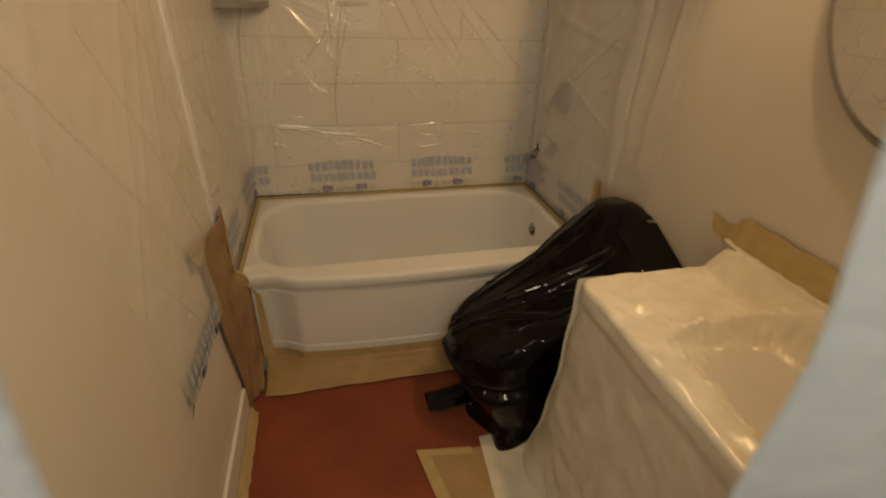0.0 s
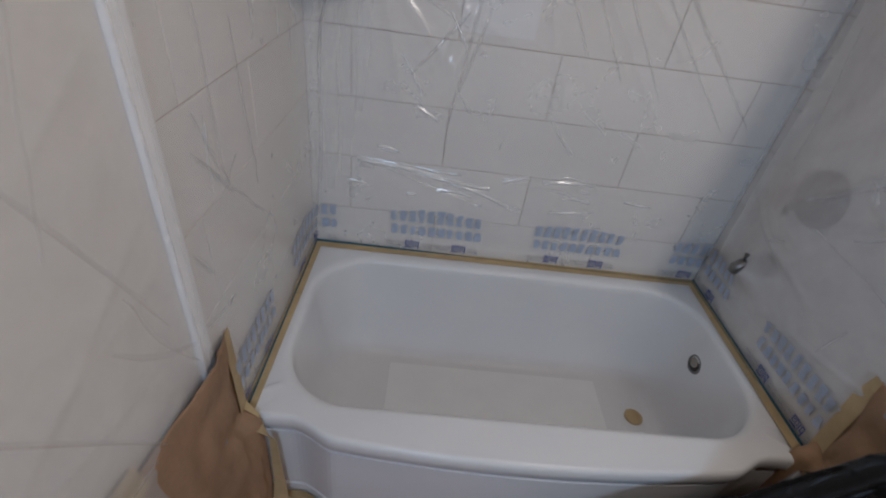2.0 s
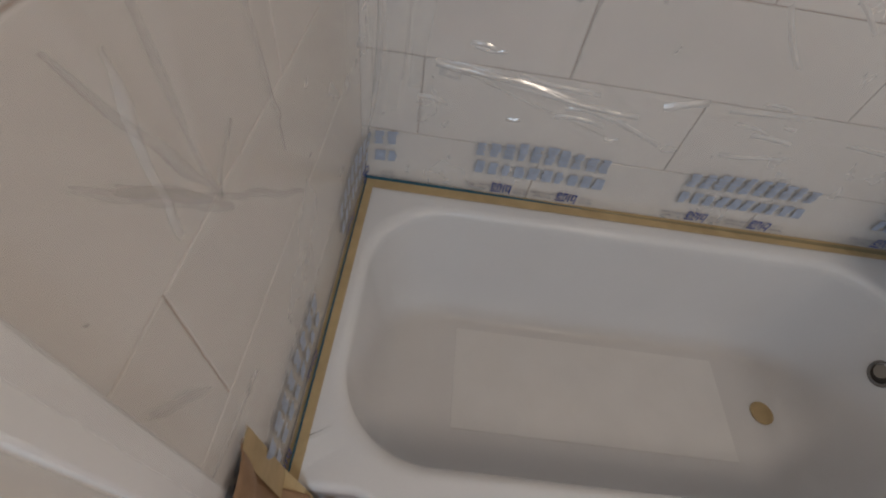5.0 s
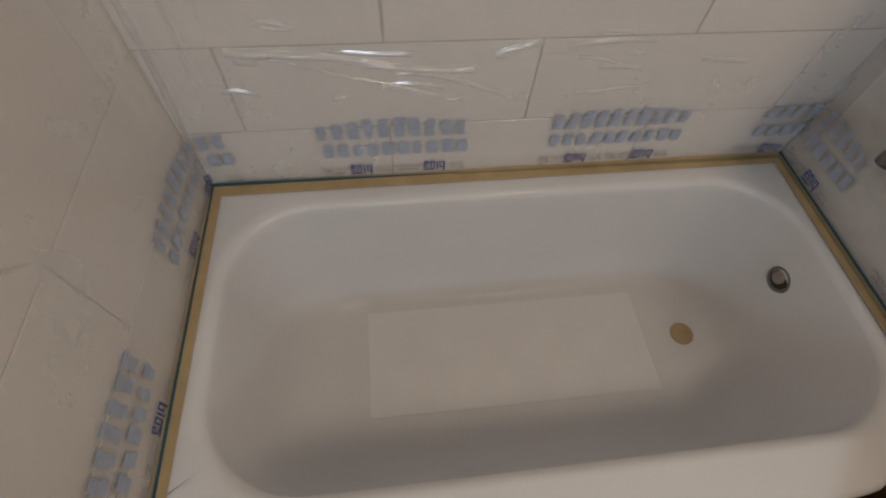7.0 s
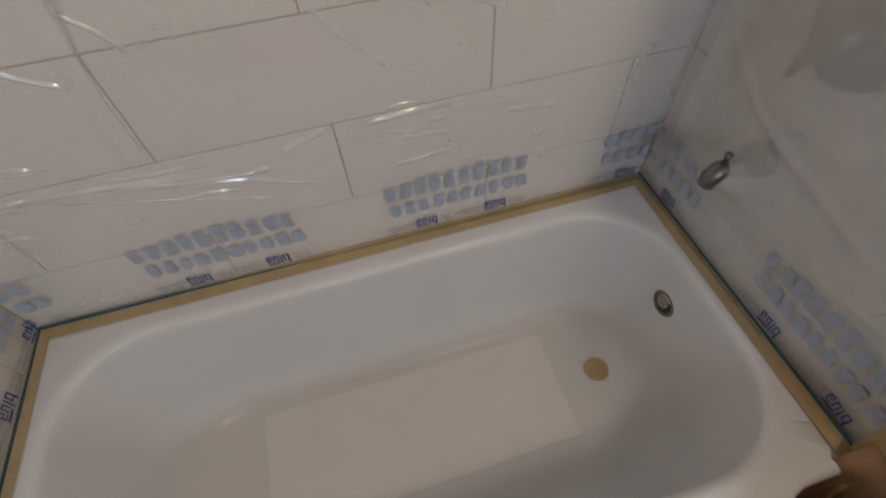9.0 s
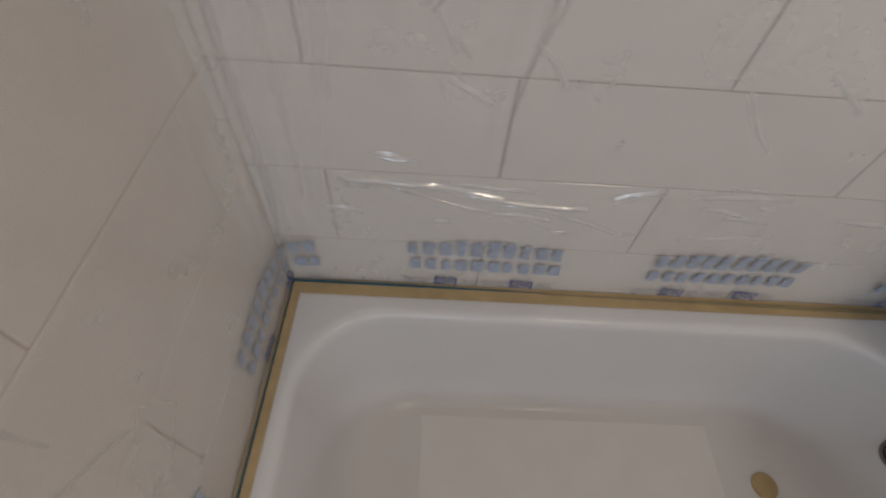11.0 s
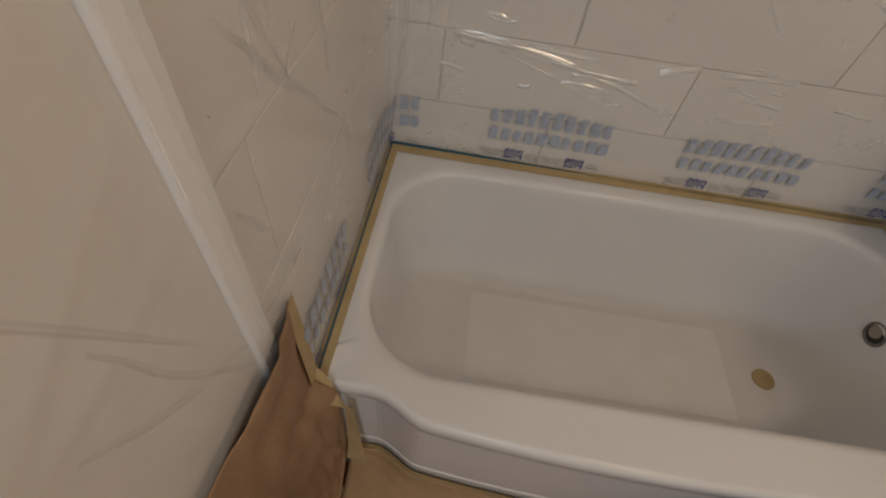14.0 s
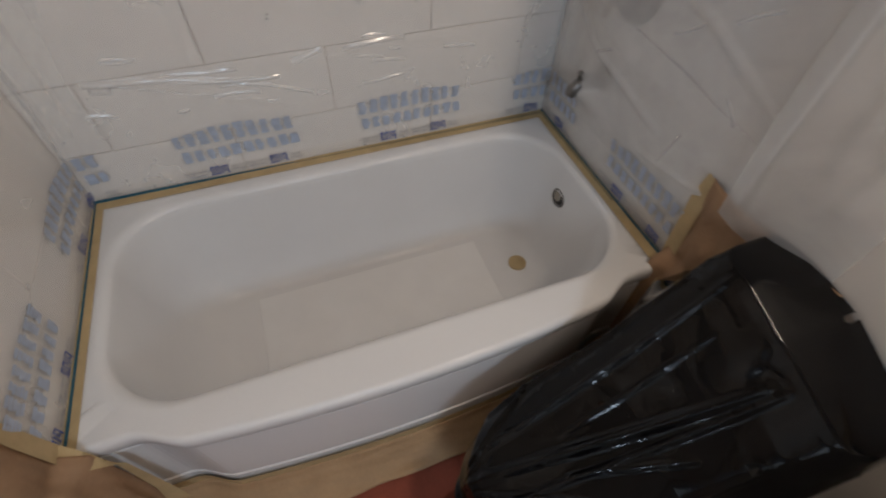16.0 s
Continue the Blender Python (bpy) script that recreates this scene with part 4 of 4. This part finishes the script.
def drape(u, v):
    """Milky sheet: u along the vanity from the doorway to the tub, v from the wall over the top and down the front to the floor."""
    y = VY0 + u * (VY1 - VY0) - 0.002
    end = max(0.0, u - 0.93) / 0.07
    if v < 0.10:
        k = v / 0.10
        p = Vector((W - 0.008 - 0.020 * k, y + 0.03 * u, VZ + 0.115 - 0.03 * k))
    elif v < 0.50:
        k = (v - 0.10) / 0.40
        x = W - 0.028 - k * (W - 0.028 - VX + 0.010)
        z = VZ + 0.014 + 0.07 * max(0, 1 - k * 7)
        d = (abs((x - 1.285) / 0.158) ** 5 + abs((y + 1.85) / 0.192) ** 5) ** 0.2
        z -= 0.105 * max(0.0, 1 - d) ** 0.55 if d < 1 else 0.0
        sag = 0.008 * wob(x, y, 1, 9) + 0.005 * wob(x, y, 5, 24) + 0.004 * abs(wob(x, y * 0.5, 8, 30))
        if d < 1.1:
            sag += 0.022 * wob(x, y, 2, 14) + 0.016 * abs(wob(x, y, 6, 26))
        p = Vector((x, y, max(z + sag, VZ + 0.002 - (0.12 if d < 1 else 0))))
    else:
        k = (v - 0.50) / 0.50
        flare = 0.055 * k ** 4 + 0.010 * k
        p = Vector((VX - 0.012 - flare - 0.008 * math.sin(k * 3.1) - 0.02 * k * k * abs(wob(y, k, 3, 9)), y, VZ + 0.006 - k * (VZ + 0.001)))
        if k > 0.05:
            p.x += 0.007 * min(1.0, (k - 0.05) / 0.03)
        p.x -= 0.012 * abs(wob(y + 0.4 * k, k * 0.9 - y, 9, 3.5)) + 0.004 * wob(y, k, 4, 12) + 0.003 * abs(wob(y * 1.5 + k, k * 1.2, 7, 7))
    if end > 0:
        k = max(0.0, (v - 0.5) / 0.5)
        p.y += 0.05 * end * k ** 3
        p.x += 0.02 * end * end
    return p


def drape_end(u, v):
    """The end of the sheet that falls beside the toilet."""
    x = VX - 0.012 + u * (W - 0.02 - VX) - 0.055 * v ** 4 * (1 - u)
    return Vector((x, VY1 + 0.002 + 0.012 * wob(x, v, 2, 6) + 0.05 * v ** 3 * (1 - u), VZ + 0.012 - v * (VZ + 0.006)))


cover = base("plastic_sheet", "milky plastic sheet draped over the vanity", "plastic sheet")
part("top_and_front", sheet(drape, 130, 200), M_MILK, cover, smooth=True)
part("end_fall", sheet(drape_end, 30, 40), M_MILK, cover, smooth=True)
strip("masking_tape", [(W - 0.006, -1.33, 0.945), (W - 0.008, -1.40, 0.925), (W - 0.010, -1.45, 0.975), (W - 0.006, -1.78, 0.965), (W - 0.006, -2.15, 0.96)],
      [(W - 0.010, -1.35, 0.895), (W - 0.014, -1.41, 0.875), (W - 0.022, -1.45, 0.890), (W - 0.022, -1.78, 0.895), (W - 0.022, -2.15, 0.890)], M_TAPE, "wide tan masking tape holding the sheet to the wall", "masking tape", ragged=0.2, n=60)


def loose_sheet(u, v):
    x, y = 0.80 + u * 0.20 + 0.06 * (1 - v), -1.28 - v * 0.80
    return Vector((x, y, 0.014 + 0.05 * u * u + 0.018 * abs(wob(x, y, 1, 12))))


tagged(link("plastic_sheet", sheet(loose_sheet, 18, 50), M_MILK, smooth=True), "foot of a milky plastic sheet lying on the floor", "plastic sheet")
# tape frame on the floor beside the vanity
strip("masking_tape", [(0.617, -1.286, 0.0105), (0.82, -1.311, 0.0105)], [(0.625, -1.313, 0.0105), (0.82, -1.339, 0.0105)], M_TAPE, "tan masking tape on the floor paper", "masking tape", ragged=0.2)
strip("masking_tape", [(0.617, -1.286, 0.0125), (0.69, -1.68, 0.0125), (0.70, -2.18, 0.0125)], [(0.660, -1.291, 0.0125), (0.735, -1.68, 0.0125), (0.745, -2.18, 0.0125)], M_TAPE, "tan masking tape on the floor paper", "masking tape", ragged=0.2)
tagged(link("kraft_paper", sheet(lambda u, v: Vector((0.65 + u * 0.25 + v * 0.06, -1.316 - v * 0.85, 0.0095 + 0.002 * wob(u * 4, v * 8, 1, 1))), 10, 30), M_KRAFT2, smooth=True), "brown kraft paper laid on the floor by the vanity", "kraft paper")
strip("masking_tape", [(0.0155, -0.98, 0.035), (0.0155, -2.20, 0.035)], [(0.045, -1.0, 0.0095), (0.045, -2.20, 0.0095)], M_TAPE, "tan masking tape along the baseboard and floor paper", "masking tape", ragged=0.15, n=80)


# unseen sheet added before the lamp's end, high up, to shade the tap tiles
def hung(u, v):
    z = 1.66 + v * 0.72
    edge = 1.360 + 0.045 * (z - 2.3)
    return Vector((edge + (W - 0.004 - edge) * u, -1.15 + 0.01 * math.sin(u * 9), z))


tagged(link("plastic_sheet", sheet(hung, 20, 40, 0.0008), M_DOORFILM, smooth=True), "unseen pale sheet added on the wall to block the lamp", "plastic sheet")


# ---- mirror ----
def mirror():
    thing = base("wall_mirror", "oval wall mirror with a slim metal edge", "mirror")
    n, cy, cz, a, b = 72, -1.765, 1.62, 0.345, 0.395
    def ring(k, x):
        return [(x, cy + a * k * math.cos(2 * math.pi * i / n), cz + b * k * math.sin(2 * math.pi * i / n)) for i in range(n)]
    bm = bmesh.new()
    rows = [[bm.verts.new(p) for p in ring(1.0, W)], [bm.verts.new(p) for p in ring(1.0, W - 0.016)], [bm.verts.new(p) for p in ring(0.955, W - 0.022)]]
    for p, q in zip(rows, rows[1:]):
        for i in range(n):
            bm.faces.new((p[i], p[(i + 1) % n], q[(i + 1) % n], q[i]))
    part("bevel", bm, M_CHROME, thing, "slim metal edge", True)
    bm = bmesh.new()
    bm.faces.new([bm.verts.new(p) for p in ring(0.955, W - 0.0222)])
    part("glass", bm, M_MIRROR, thing)


mirror()


# ---- unzipped plastic sheet in the doorway ----
def door_flap(side):
    def fn(u, v):
        z = 0.02 + v * 2.03
        # the slit opens like a leaf between knee and head height
        k = max(0.0, min(1.0, (z - 0.05) / 1.95))
        gap = (0.297 if side > 0 else 0.214) * math.sin(math.pi * k) ** 0.8 - (0.0 if side > 0 else 0.02 * max(0.0, 1.33 - z))
        edge = 0.455 + side * gap + side * 0.012 * wob(z, 0, side, 5)
        far = 0.90 if side > 0 else 0.06
        x = edge + (far - edge) * u
        y = DOOR_Y + 0.045 + 0.006 * math.sin(x * 30 + z * 4) * (1 - u) + 0.006 * wob(x, z, 3, 5) - 0.035 * u
        return Vector((x, y, z))
    return fn


for side in (-1, 1):
    tagged(link("door_sheet", sheet(door_flap(side), 30, 60, 0.0006), M_DOORFILM, smooth=True), "pale plastic sheet hanging in the doorway, slit open", "plastic sheet", group="halves of the doorway sheet").visible_shadow = False

# ---- tiles ----
def tile_mesh(w, h):
    """One glazed tile, lying in x and z, face towards -y at y = 0."""
    bm = box(-w / 2, w / 2, 0.0, 0.006, -h / 2, h / 2)
    edges = [e for e in bm.edges if all(v.co.y < 0.001 for v in e.verts)]
    bmesh.ops.bevel(bm, geom=edges, offset=0.001, segments=1, affect="EDGES")
    me = bpy.data.meshes.new("tile")
    bm.to_mesh(me)
    bm.free()
    me.materials.append(M_TILE)
    return me


TILES = {}
LEVELS = [RIM - 0.05] + [0.655 + 0.2015 * i for i in range(8)]


def tile(parent, a, b, z0, z1, place):
    key = (round(b - a, 3), round(z1 - z0, 3))
    if key not in TILES:
        TILES[key] = tile_mesh(b - a - 0.003, z1 - z0 - 0.003)
    ob = new("tile", TILES[key])
    ob.parent = parent
    ob.matrix_basis = place((a + b) / 2, (z0 + z1) / 2)


def course(lo, hi, start):
    cuts = [lo] + [start + 0.617 * i for i in range(-3, 5) if lo + 0.02 < start + 0.617 * i < hi - 0.02] + [hi]
    return zip(cuts, cuts[1:])


# grout beds on the end walls
for name, x0, x1, y0 in (("grout_left", -0.002, 0.0, -0.83), ("grout_right", W, W + 0.002, -0.78)):
    tagged(link(name, box(x0, x1, y0, 0.003, 0.40, LEVELS[-1]), M_GROUT), "grey-beige grout bed of the tiled wall", "grout", kind="structure")
for i, (z0, z1) in enumerate(zip(LEVELS, LEVELS[1:])):
    for a, b in course(0.0, W, 0.138 if i % 2 else 0.447):
        tile(wall_back, a, b, z0, z1, lambda s, z: pose(s, -0.0015, z))
    for a, b in course(-0.815, -0.003, -0.44 if i % 2 else -0.735):
        tile(wall_left, a, b, z0, z1, lambda s, z: pose(0.0022, s, z, 0, 0, 90))
    for a, b in course(-0.765, -0.003, -0.44 if i % 2 else -0.735):
        tile(wall_right, a, b, z0, z1, lambda s, z: pose(W - 0.0022, s, z, 0, 0, -90))
